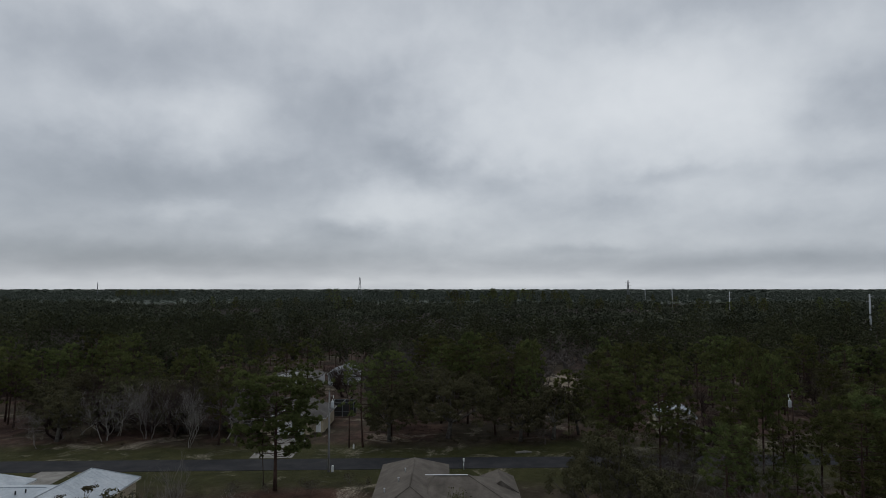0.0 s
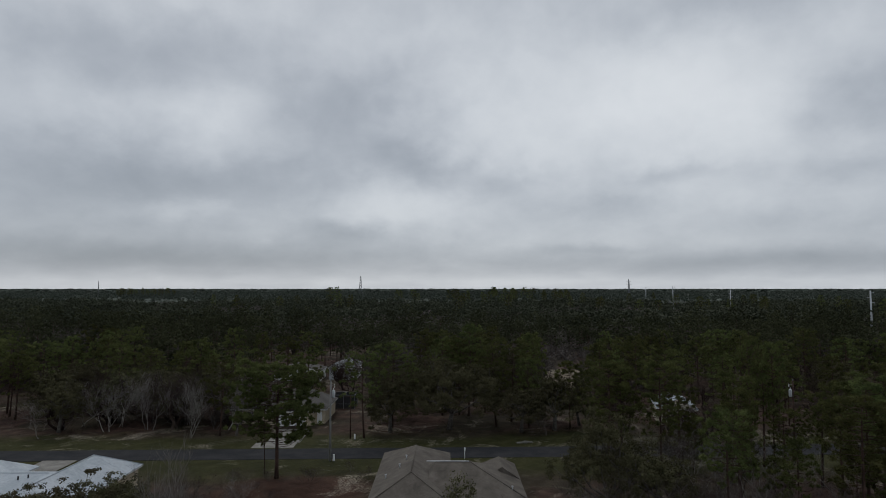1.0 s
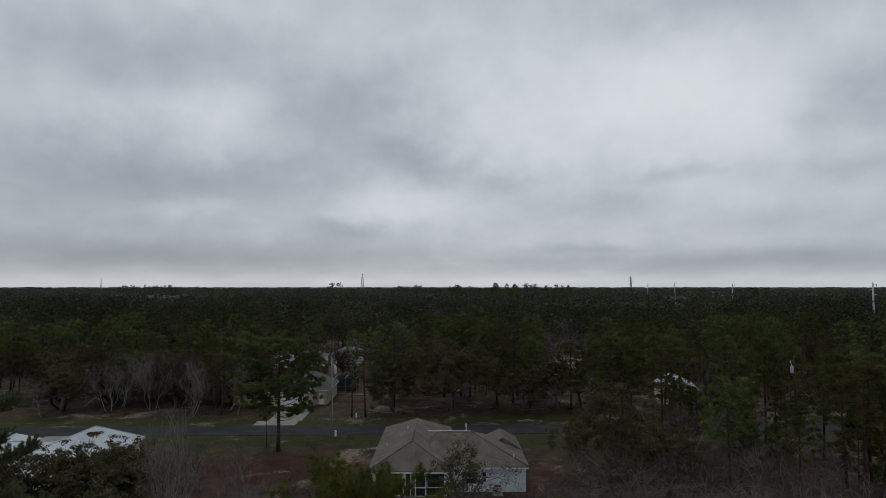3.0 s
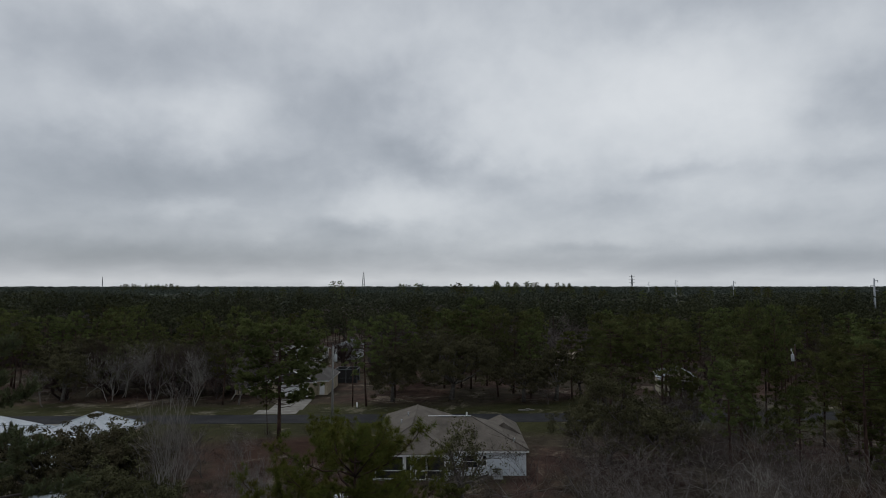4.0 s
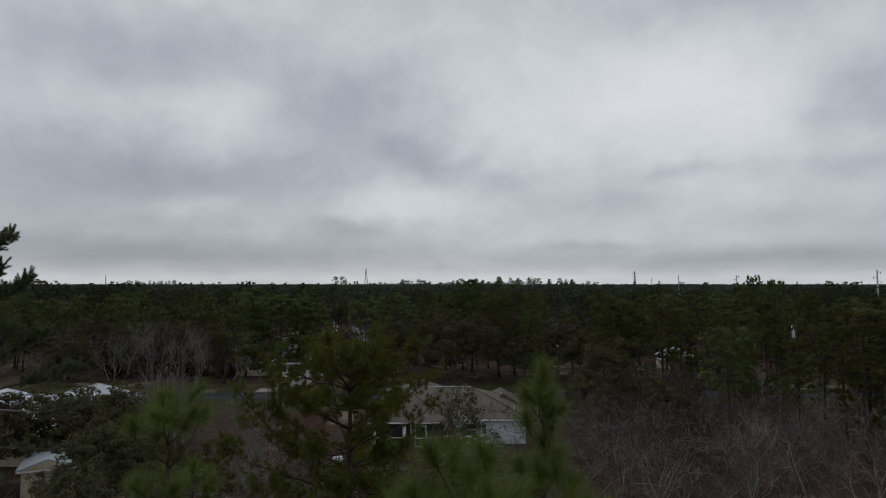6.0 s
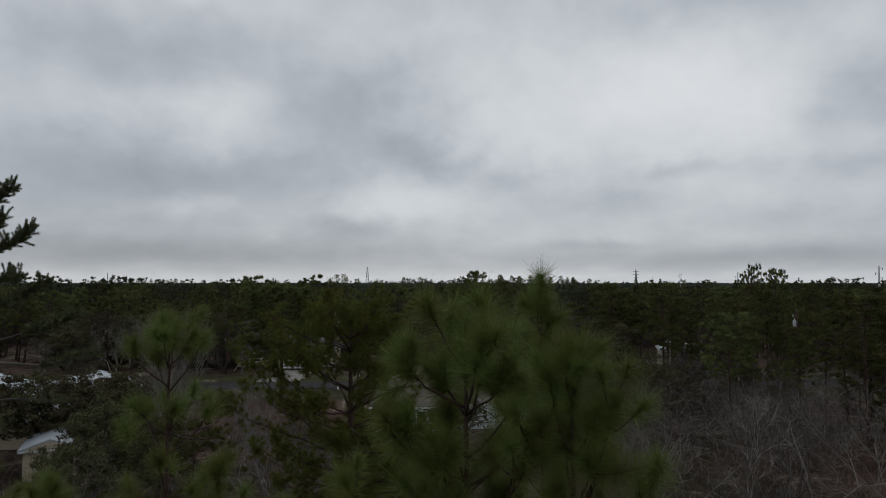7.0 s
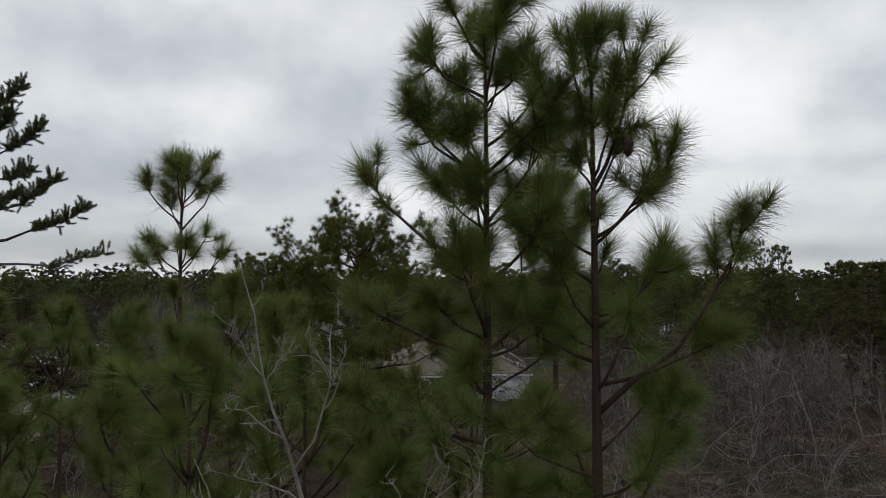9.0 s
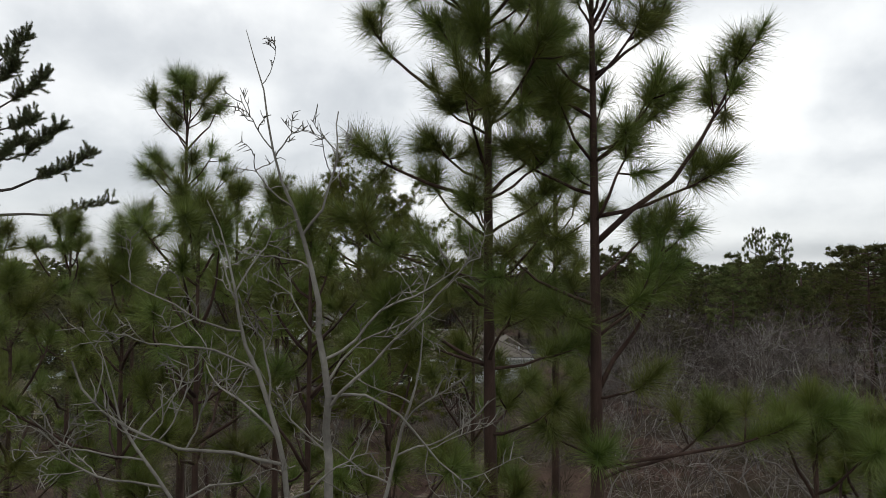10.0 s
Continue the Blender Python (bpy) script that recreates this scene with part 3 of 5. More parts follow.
def house_shingled():
    """The pale blue house with a screened porch, seen from its garden side."""
    h = thing("house", (0, 0, 0), "pale blue single-storey house with brown-grey hipped shingle roof", "house")
    for block in ((4.3, 8.5, 73.0, 79.6, 2.648, 4.05, "y", (0, 1)), (-2.6, 8.45, 66.2, 77.6, 2.652, 4.95, "x", (0.3, 1)),
                  (-7.8, 0.75, 64.6, 84.7, 2.65, 4.65, "y", (1, 1))):
        roof, fascia = Soup(), Soup()
        roof_block(roof, fascia, *block)
        r = part("roof", roof, SHINGLE, h, "brown-grey asphalt shingle roof")
        part("fascia", fascia, WHITE, r, "white fascia boards")
    for p, q in (((-3.52, 68.9, 4.66), (-3.52, 80.4, 4.66)), ((-7.75, 64.65, 2.67), (-3.52, 68.9, 4.66)), ((0.7, 64.65, 2.67), (-3.52, 68.9, 4.66)),
                 ((8.4, 66.25, 2.67), (2.75, 71.9, 4.96))):
        part("hip_cap", Soup().tube([p, q], [0.08, 0.08], 6), SHINGLE, r)
    part("ridge_vent", Soup().box((0.35, 71.9, 4.975), (4.7, 0.24, 0.045)), GALV, r, "pale metal ridge vent")
    for x, y, z in ((-4.4, 75.6, 4.35), (-5.0, 73.0, 4.05), (-6.4, 71.2, 3.4), (7.0, 67.6, 3.25)):
        part("roof_vent", Soup().tube([(x, y, z - 0.2), (x, y, z + 0.28)], [0.07, 0.07], 8)
             .tube([(x, y, z + 0.26), (x, y, z + 0.34)], [0.13, 0.11], 8), GALV, r, "small metal vent pipe")
    wall = Soup()
    wall_run(wall, (-7.2, 67.9), (0.2, 67.9), 0, 2.5, 0.2, [(1.2, 3.0, 0.05, 2.05), (4.6, 6.2, 0.9, 2.0)])
    wall_run(wall, (0.2, 66.9), (7.95, 66.9), 0, 2.5, 0.2, [(1.4, 3.0, 0.7, 2.0), (3.45, 3.95, 0.9, 2.0)])
    wall_run(wall, (-7.3, 68.0), (-7.3, 84.1), 0, 2.5, 0.2)
    wall_run(wall, (-7.2, 84.1), (0.2, 84.1), 0, 2.5, 0.2)
    wall_run(wall, (8.05, 66.8), (8.05, 79.0), 0, 2.5, 0.2)
    wall_run(wall, (0.2, 79.0), (8.0, 79.0), 0, 2.5, 0.2)
    wall_run(wall, (0.2, 65.1), (0.2, 66.8), 0, 2.5, 0.18)
    part("wall", wall, PALEBLUE, h, "pale blue stucco walls")
    part("patio_floor", Soup().box((-3.5, 66.4, 0.05), (7.4, 2.9, 0.1)), CONCRETE, h, "concrete porch floor")
    window(h, 2.4, 66.95, 1.35, 1.6, 1.3)
    window(h, 3.9, 66.95, 1.45, 0.5, 1.1)
    window(h, -1.8, 67.95, 1.45, 1.6, 1.1)
    window(h, -5.1, 67.95, 1.05, 1.8, 2.0, 0, "sliding_door")
    # porch: posts, screens and the screen door
    for x, w in ((-7.15, 0.32), (-4.15, 0.34), (0.0, 0.36)):
        part("porch_post", Soup().box((x, 65.1, 1.25), (w, 0.22, 2.5)), WHITE, h, "white porch post")
    rails = Soup()
    rails.box((-5.65, 65.1, 0.95), (2.65, 0.06, 0.07)).box((-1.0, 65.1, 0.95), (1.6, 0.06, 0.07)).box((-3.6, 65.1, 2.42), (6.9, 0.1, 0.16))
    rails.box((-5.65, 65.1, 0.16), (2.65, 0.06, 0.1)).box((-1.0, 65.1, 0.16), (1.6, 0.06, 0.1)).box((-3.52, 65.1, 1.2), (0.08, 0.06, 2.3))
    part("porch_rail", rails, WHITE, h, "white porch rails")
    for x, w in ((-5.65, 2.66), (-1.0, 1.62), (-3.77, 0.4)):
        part("insect_screen", Soup().box((x, 65.16, 1.25), (w, 0.01, 2.3)), SCREEN, h, "dark insect screen")
    d = Soup()
    for x in (-3.02, -1.98 - 0.02):
        d.box((x, 65.04, 1.12), (0.11, 0.06, 2.15))
    for z in (0.1, 0.95, 2.15):
        d.box((-2.51, 65.04, z), (0.92, 0.05, 0.11))
    door = part("screen_door", d, WHITE, h, "white-framed screen door, closed")
    part("mesh_panel", Soup().box((-2.51, 65.06, 1.12), (0.92, 0.01, 2.0)), SCREEN, door, "dark mesh")
    part("door_handle", Soup().box((-2.1, 64.98, 1.05), (0.04, 0.05, 0.16)), GALV, door)


def air_unit():
    ob = thing("air_conditioner", (5.2, 65.9, 0), "grey boxy outdoor air conditioner beside the house", "appliance")
    part("cabinet", Soup().box((0, 0, 0.45), (0.85, 0.85, 0.8)), GALV, ob)
    part("base_slab", Soup().box((0, 0, 0.025), (1.05, 1.05, 0.05)), CONCRETE, ob)
    part("top_grille", Soup().tube([(0, 0, 0.85), (0, 0, 0.9)], [0.36, 0.34], 14), SCREEN, ob, "dark round fan grille")


def ribs(roof, a, b, c, d, step):
    """Raised seams from eave a-b up to ridge d-c."""
    a, b, c, d = (np.asarray(q, float) for q in (a, b, c, d))
    n = max(2, int(np.linalg.norm(b - a) / step))
    for i in range(n + 1):
        f = i / n
        s = Soup().tube([a + (b - a) * f + [0, 0, 0.006], d + (c - d) * f + [0, 0, 0.006]], [0.009, 0.009], 4)
        part("roof_seam", s, METALROOF, roof)


def house_metal():
    h = thing("house", (1.2, 0.6, 0), "beige single-storey house with pale blue-white metal roof", "house")
    for block in ((-57.3, -49.7, 60.0, 77.8, 2.648, 4.6, "y", (1, 1)), (-60.0, -41.5, 61.5, 75.5, 2.652, 4.45, "x", (1, 0)),
                  (-45.6, -37.7, 57.0, 78.7, 2.65, 4.72, "y", (1, 1))):
        roof, fascia = Soup(), Soup()
        roof_block(roof, fascia, *block)
        r = part("roof", roof, METALROOF, h, "pale blue-white metal roof")
        part("fascia", fascia, WHITE, r, "white fascia boards")
    ribs(r, (-37.7, 61, 2.65), (-37.7, 74.7, 2.65), (-41.65, 74.7, 4.72), (-41.65, 61, 4.72), 0.6)
    ribs(r, (-49.7, 61.5, 2.66), (-45.6, 61.5, 2.66), (-45.6, 68.5, 4.45), (-49.7, 68.5, 4.45), 0.6)
    ribs(r, (-45.6, 57, 2.65), (-45.6, 62, 2.65), (-41.65, 62, 4.72), (-41.65, 61, 4.72), 0.6)
    for p, q in (((-41.65, 61, 4.74), (-41.65, 74.75, 4.74)), ((-53, 68.5, 4.46), (-43, 68.5, 4.46)), ((-41.65, 74.75, 4.74), (-45.5, 78.6, 2.68)),
                 ((-41.65, 74.75, 4.74), (-37.75, 78.6, 2.68))):
        part("ridge_cap", Soup().tube([p, q], [0.055, 0.055], 6), METALROOF, r)
    for x, y, z in ((-45.4, 67.2, 4.15), (-44.6, 67.6, 4.2)):
        part("roof_vent", Soup().tube([(x, y, z - 0.2), (x, y, z + 0.35)], [0.08, 0.08], 8), SCREEN, r, "dark vent pipe")
    wall = Soup()
    wall_run(wall, (-45.1, 57.5), (-38.2, 57.5), 0, 2.5, 0.2, [(2.4, 4.0, 0.9, 2.1)])
    wall_run(wall, (-38.2, 57.6), (-38.2, 78.2), 0, 2.5, 0.2)
    wall_run(wall, (-59.5, 62.1), (-45.2, 62.1), 0, 2.5, 0.2, [(5, 7, 0.9, 2.1)])
    wall_run(wall, (-59.5, 62.2), (-59.5, 75.0), 0, 2.5, 0.2)
    wall_run(wall, (-59.4, 75.0), (-38.3, 75.0), 0, 2.5, 0.2)
    wall_run(wall, (-56.8, 77.2), (-50.2, 77.2), 0, 2.5, 0.2)
    part("wall", wall, BEIGE, h, "beige stucco walls")
    window(h, -41.9, 57.5, 1.5, 1.6, 1.2)
    window(h, -53.5, 62.1, 1.5, 2.0, 1.2)


def house_opposite():
    h = thing("house", (-1.4, 2.0, 0), "beige house with grey shingle roof and white garage door", "house")
    # the main roof, and the gabled garage wing towards the road
    for block in ((-36.5, -19.3, 112.6, 124.5, 2.65, 5.2, "x", (1, 0.6)), (-29.6, -21.2, 110.6, 119.0, 2.66, 4.55, "y", (0, 0))):
        roof, trim = Soup(), Soup()
        roof_block(roof, trim, *block)
        r = part("roof", roof, SHINGLE_B, h, "dark grey shingle roof")
        part("fascia", trim, WHITE, r, "white fascia boards")
    barge = Soup()
    for x in (-29.6, -21.2):
        barge.tube([(x, 110.55, 2.66), (-25.4, 110.55, 4.6)], [0.1, 0.1], 4)
    part("bargeboard", barge, WHITE, r, "white gable trim")
    wall = Soup()
    wall_run(wall, (-29.1, 111.2), (-21.7, 111.2), 0, 2.5, 0.2, [(1.5, 6.4, 0.0, 2.15)])
    wall_run(wall, (-21.7, 111.3), (-21.7, 118), 0, 2.5, 0.2)
    wall_run(wall, (-29.1, 111.3), (-29.1, 118), 0, 2.5, 0.2)
    wall_run(wall, (-36, 113.2), (-29.2, 113.2), 0, 2.5, 0.2, [(2, 4, 0.9, 2.1)])
    wall_run(wall, (-21.6, 113.2), (-19.8, 113.2), 0, 2.5, 0.2, [(0.5, 1.4, 0.05, 2.1)])
    wall_run(wall, (-19.8, 113.3), (-19.8, 124), 0, 2.5, 0.2)
    wall_run(wall, (-36, 113.3), (-36, 124), 0, 2.5, 0.2)
    wall_run(wall, (-36, 124), (-19.8, 124), 0, 2.5, 0.2)
    part("wall", wall, BEIGE, h, "beige stucco walls")
    gar = part("garage_door", Soup().box((-25.15, 111.25, 1.07), (4.9, 0.03, 2.14)), WHITE, h, "white panelled garage door, closed")
    for i in range(4):
        part("panel", Soup().box((-25.15, 111.2, 0.27 + 0.535 * i), (4.9, 0.06, 0.515)), WHITE, gar)
    window(h, -33.0, 113.2, 1.5, 2.0, 1.2)
    part("front_door", Soup().box((-20.65, 113.2, 1.07), (0.9, 0.06, 2.05)), WHITE, h, "white front door")


def porch_cage():
    ob = thing("screened_enclosure", (-20.0, 131.0, 0), "dark screened enclosure with thin frame beside house", "shelter")
    fr = Soup()
    for x in (-2.2, 0, 2.2):
        for y in (-2, 2):
            fr.box((x, y, 1.35), (0.1, 0.1, 2.7))
    for y in (-2, 2):
        fr.box((0, y, 2.7), (4.5, 0.1, 0.1))
        fr.box((0, y, 1.0), (4.5, 0.06, 0.06))
    for x in (-2.2, 0, 2.2):
        fr.box((x, 0, 2.7), (0.1, 3.9, 0.1))
    part("enclosure_frame", fr, DARKSTEEL, ob, "thin dark metal frame")
    for x in (-1.1, 1.1):
        part("insect_screen", Soup().box((x, -1.99, 1.35), (2.05, 0.01, 2.6)), SCREEN, ob)
    part("insect_screen", Soup().box((0, 1.99, 1.35), (4.2, 0.01, 2.6)), SCREEN, ob)


def gable_building(place, w, d, ze, zr, wallmat, roofmat, label, name="house", turn=0.0, windows=()):
    """A small gabled building; its gable faces the road side."""
    h = thing(name, place, label, "house" if name == "house" else "building", turn=turn)
    roof, trim = Soup(), Soup()
    roof_block(roof, trim, -w / 2 - 0.4, w / 2 + 0.4, -d / 2 - 0.4, d / 2 + 0.4, ze + 0.1, zr, "y", ends=(0, 0), drop=0.16)
    part("roof", roof, roofmat, h)
    part("fascia", trim, WHITE, h, "white trim boards")
    s = Soup()
    wall_run(s, (-w / 2, -d / 2), (w / 2, -d / 2), 0, ze, 0.18, [(x + w / 2 - ww / 2, x + w / 2 + ww / 2, z - hh / 2, z + hh / 2) for x, z, ww, hh in windows])
    wall_run(s, (-w / 2, d / 2), (w / 2, d / 2), 0, ze, 0.18)
    wall_run(s, (-w / 2, -d / 2 + 0.09), (-w / 2, d / 2 - 0.09), 0, ze, 0.18)
    wall_run(s, (w / 2, -d / 2 + 0.09), (w / 2, d / 2 - 0.09), 0, ze, 0.18)
    # the gables, closed above the walls
    for y in (-d / 2 - 0.41, d / 2 + 0.41):
        for q in (0, 1):
            s.poly([(-w / 2 - 0.1, y + 0.02 * q, ze + 0.08), (w / 2 + 0.1, y + 0.02 * q, ze + 0.08), (0, y + 0.02 * q, zr - 0.12)])
    part("wall", s, wallmat, h)
    for x, z, ww, hh in windows:
        window(h, x, -d / 2, z, ww, hh)
    return h


house_shingled()
air_unit()
house_metal()
house_opposite()
porch_cage()
gable_building((-26.6, 176, 0), 7.0, 12.0, 2.9, 4.4, PALEBLUE, BARNROOF, "pale grey-blue gabled barn with light metal roof", "barn")
gable_building((-38, 171, 0), 12.0, 8.0, 2.6, 4.2, WHITE, SHINGLE_B, "white house behind tree trunks", windows=[(-3, 1.4, 1.6, 1.2), (2, 1.4, 1.6, 1.2)])
gable_building((41.5, 118, 0), 6.2, 9.0, 2.9, 4.7, YELLOW, METALROOF, "cream gabled house with pale blue-grey roof among pines",
               windows=[(1.2, 1.5, 1.4, 1.1)], turn=-12)
gable_building((-31.0, 51.5, 0), 3.4, 4.6, 2.3, 3.1, BEIGE, METALROOF, "beige garden shed with white metal roof", "shed", turn=25)
gable_building((-114, 520, 0), 14, 10, 2.8, 5.2, WHITE, SHINGLE_B, "white house far off among the trees", windows=[(-3, 1.4, 1.8, 1.2), (3, 1.4, 1.8, 1.2)])
gable_building((-82, 515, 0), 13, 9, 2.8, 4.8, BEIGE, METALROOF, "pale-roofed house far off among the trees", windows=[(0, 1.4, 1.8, 1.2)])

# ---------------------------------------------------------------- poles, towers, roadside things


def utility_pole(x, y, h, can_side, wood, label):
    ob = thing("utility_pole", (x, y, 0), label, "pole", "utility poles along the road")
    part("shaft", Soup().tube([(0, 0, -0.3), (0, 0, h * 0.5), (0, 0, h)], [0.17, 0.145, 0.115], 10), wood, ob, smooth=True)
    can = part("transformer", Soup().tube([(can_side * 0.42, -0.1, h - 2.2), (can_side * 0.42, -0.1, h - 2.15), (can_side * 0.42, -0.1, h - 1.3),
                                           (can_side * 0.42, -0.1, h - 1.2)], [0.18, 0.22, 0.22, 0.17], 14), CANGREY, ob, "pale grey steel can", True)
    part("bushing", Soup().tube([(can_side * 0.42, -0.1, h - 1.2), (can_side * 0.42, -0.1, h - 0.9)], [0.05, 0.03], 8), WHITE, can)
    for z in (h - 1.5, h - 2.1):
        part("bracket", Soup().box((can_side * 0.16, -0.1, z), (0.3, 0.08, 0.08)), DARKSTEEL, ob)
    part("cutout", Soup().box((can_side * 0.55, 0, h - 0.62), (0.08, 0.08, 0.42)), WHITE, ob, "white fuse cutout")
    part("arm", Soup().box((can_side * 0.28, 0, h - 0.5), (0.62, 0.08, 0.08)), POLEWOOD, ob)
    part("insulator", Soup().tube([(0, 0, h - 0.02), (0, 0, h + 0.12), (0, 0, h + 0.2)], [0.04, 0.08, 0.04], 8), DARKSTEEL, ob)


utility_pole(-15.9, 90.8, 10.9, 1, POLEWOOD, "weathered grey utility pole with pale transformer can")
utility_pole(49.05, 91.6, 10.9, -1, BARK, "dark brown utility pole with pale transformer can")

sp = thing("service_pole", (-15.0, 104, 0), "thin brown wooden service pole beside driveway lawn", "pole")
part("shaft", Soup().tube([(0, 0, -0.2), (0, 0, 7.7)], [0.12, 0.09], 8), BARK, sp, smooth=True)
part("crossbar", Soup().box((0, 0, 7.4), (0.7, 0.08, 0.08)), BARK, sp)

mk = thing("marker_post", (2.85, 92.0, 0), "white roadside marker post with a cap", "post")
part("shaft", Soup().tube([(0, 0, -0.1), (0, 0, 1.1)], [0.05, 0.05], 8), WHITE, mk)
part("head", Soup().box((0, 0, 1.3), (0.24, 0.16, 0.42)), WHITE, mk, "white box head")

pd = thing("cable_pedestal", (-15.35, 90.7, 0), "small pale green cable pedestal beside utility pole", "utility box")
part("cover", Soup().box((0, 0, 0.45), (0.26, 0.24, 0.9)), WHITE, pd)
part("base", Soup().box((0, 0, 0.03), (0.34, 0.32, 0.1)), CONCRETE, pd)
pd2 = thing("cable_pedestal", (-14.2, 103.4, 0), "small white cable pedestal on the verge", "utility box")
part("cover", Soup().box((0, 0, 0.4), (0.22, 0.2, 0.8)), WHITE, pd2)
part("base", Soup().box((0, 0, 0.03), (0.3, 0.28, 0.1)), CONCRETE, pd2)


def slab_pile():
    ob = thing("concrete_slabs", (12.4, 101.2, 0), "pale broken concrete slabs lying on the verge", "debris")
    rng = rng_of(5)
    for x, w, z in ((-0.8, 0.9, 0.07), (0.0, 0.8, 0.09), (0.75, 1.0, 0.06), (0.2, 0.6, 0.22)):
        s = Soup().box((x, rng.normal() * 0.15, z), (w, 0.6, 0.14), rng.uniform(-25, 25))
        part("slab", s, CONCRETE, ob)


slab_pile()


def pool():
    ob = thing("garden_ornament", (-9.0, 56.0, 0), "white and pale blue garden fountain on a pedestal", "ornament")
    part("pedestal", Soup().tube([(0, 0, 0), (0, 0, 0.12), (0, 0, 0.2), (0, 0, 0.8)], [0.38, 0.36, 0.16, 0.13], 12), WHITE, ob, smooth=True)
    part("bowl", Soup().tube([(0, 0, 0.8), (0, 0, 0.92), (0, 0, 1.05)], [0.14, 0.45, 0.5], 14), PALEBLUE, ob, "pale blue bowl")
    ob.scale = (1.35, 1.35, 1.35)


pool()


def monopole(x, y, h):
    ob = thing("transmission_pole", (x, y, 0), "tall pale steel transmission pole with short arms", "pole", "transmission line")
    part("shaft", Soup().tube([(0, 0, -0.5), (0, 0, h)], [0.55, 0.32], 10), STEELFAR, ob, smooth=True)
    for z, s in ((h - 0.8, 1), (h - 3.0, -1), (h - 5.2, 1)):
        part("arm", Soup().tube([(0, 0, z - 0.3), (s * 1.7, 0, z)], [0.14, 0.09], 6), STEELFAR, ob)
        part("insulator", Soup().tube([(s * 1.6, 0, z - 1.0), (s * 1.6, 0, z)], [0.13, 0.13], 6), DARKSTEEL, ob)


for x, y, h in ((191.5, 290, 22.6), (208, 469, 22.8), (240, 677, 25.5), (297, 950, 25.0)):
    monopole(x, y, h)


def lattice_tower(x, y, h, base, arms, t=0.22):
    ob = thing("lattice_tower", (x, y, 0), "far grey steel lattice tower above the woods", "tower")
    legs, brace = Soup(), Soup()
    waist = 0.14
    for sx in (-1, 1):
        for sy in (-1, 1):
            leg = Soup().tube([(sx * base, sy * base, -0.5), (sx * base * waist, sy * base * waist, h)], [t, t], 4)
            part("leg", leg, DARKSTEEL, ob)
    n = 9
    for i in range(n):
        f0, f1 = i / n, (i + 1) / n
        b0, b1 = base * (1 - (1 - waist) * f0), base * (1 - (1 - waist) * f1)
        for sy in (-1, 1):
            brace.tube([(-b0, sy * b0, f0 * h), (b1, sy * b1, f1 * h)], [t * 0.6] * 2, 3)
            brace.tube([(b0, sy * b0, f0 * h), (-b1, sy * b1, f1 * h)], [t * 0.6] * 2, 3)
            brace.tube([(sy * b0, -b0, f0 * h), (sy * b1, b1, f1 * h)], [t * 0.6] * 2, 3)
    part("bracing", brace, DARKSTEEL, ob)
    for z, w in arms:
        part("arm", Soup().box((0, 0, z), (w, 0.5, 0.5)), DARKSTEEL, ob)


lattice_tower(-153, 1180, 44.5, 4.0, ())
lattice_tower(318, 1110, 38.5, 2.4, ((35, 9), (30, 11), (25, 9)), 0.3)
lattice_tower(-805, 1500, 40.0, 1.2, (), 0.25)

# ---------------------------------------------------------------- near pines with long needles


def tuft_mesh(seed, n, length, open_=0.78, thin=0.0026, mat=None, along=0.13):
    """A shoot's end with long fine needles fanning out of it, along +z."""
    rng = rng_of(seed)
    s = Soup()
    a = rng.uniform(0, 2 * math.pi, n)
    z = rng.uniform(-along, 0.05, n)
    tilt = np.clip(np.abs(rng.normal(open_, 0.50, n)) - (z + 0.04) * 2.5 * 0.13 / along, 0.03, 1.95)
    d = np.stack([np.cos(a) * np.sin(tilt), np.sin(a) * np.sin(tilt), np.cos(tilt)], 1)
    o = np.stack([np.cos(a) * 0.007, np.sin(a) * 0.007, z], 1)
    s.blades(o, d, length * rng.uniform(0.65, 1.08, n), thin * 2, rng)
    return s.mesh("needle_tuft", mat or NEEDLE)


TUFTS = [tuft_mesh(900 + i, 330, 0.29 + 0.02 * (i % 4), 0.85 + 0.12 * (i % 3), 0.0024) for i in range(8)]
TUFTS_SMALL = [tuft_mesh(920 + i, 300, 0.11, 0.9, 0.0038, OLDNEEDLE, 0.28) for i in range(5)]


def cluster_mesh(seed, heads, n, length, reach, thin, mat):
    """The bushy end of a twig: several heads of needles close together."""
    rng = rng_of(seed)
    s = Soup()
    for i in range(heads):
        c = unit(rng.normal(size=3) + [0, 0, 0.3]) * reach * rng.uniform(0.5, 1.1) * (i > 0)
        d = unit(rng.normal(size=(n, 3)) + unit(c + [0, 0, 0.2]) * 0.7)
        s.blades(c + d * 0.015, d, length * rng.uniform(0.65, 1.08, n), thin, rng)
    return s.mesh("needle_tuft", mat)


TUFTS_MID = [cluster_mesh(940 + i, 5, 70, 0.27, 0.42, 0.013, MIDNEEDLE) for i in range(6)]


def aim(at, d, scale, roll):
    q = Vector(d).to_track_quat("Z", "Y").to_matrix().to_4x4()
    return Matrix.Translation(at) @ q @ pose(0, 0, 0, 0, 0, roll) @ Matrix.Scale(scale, 4)


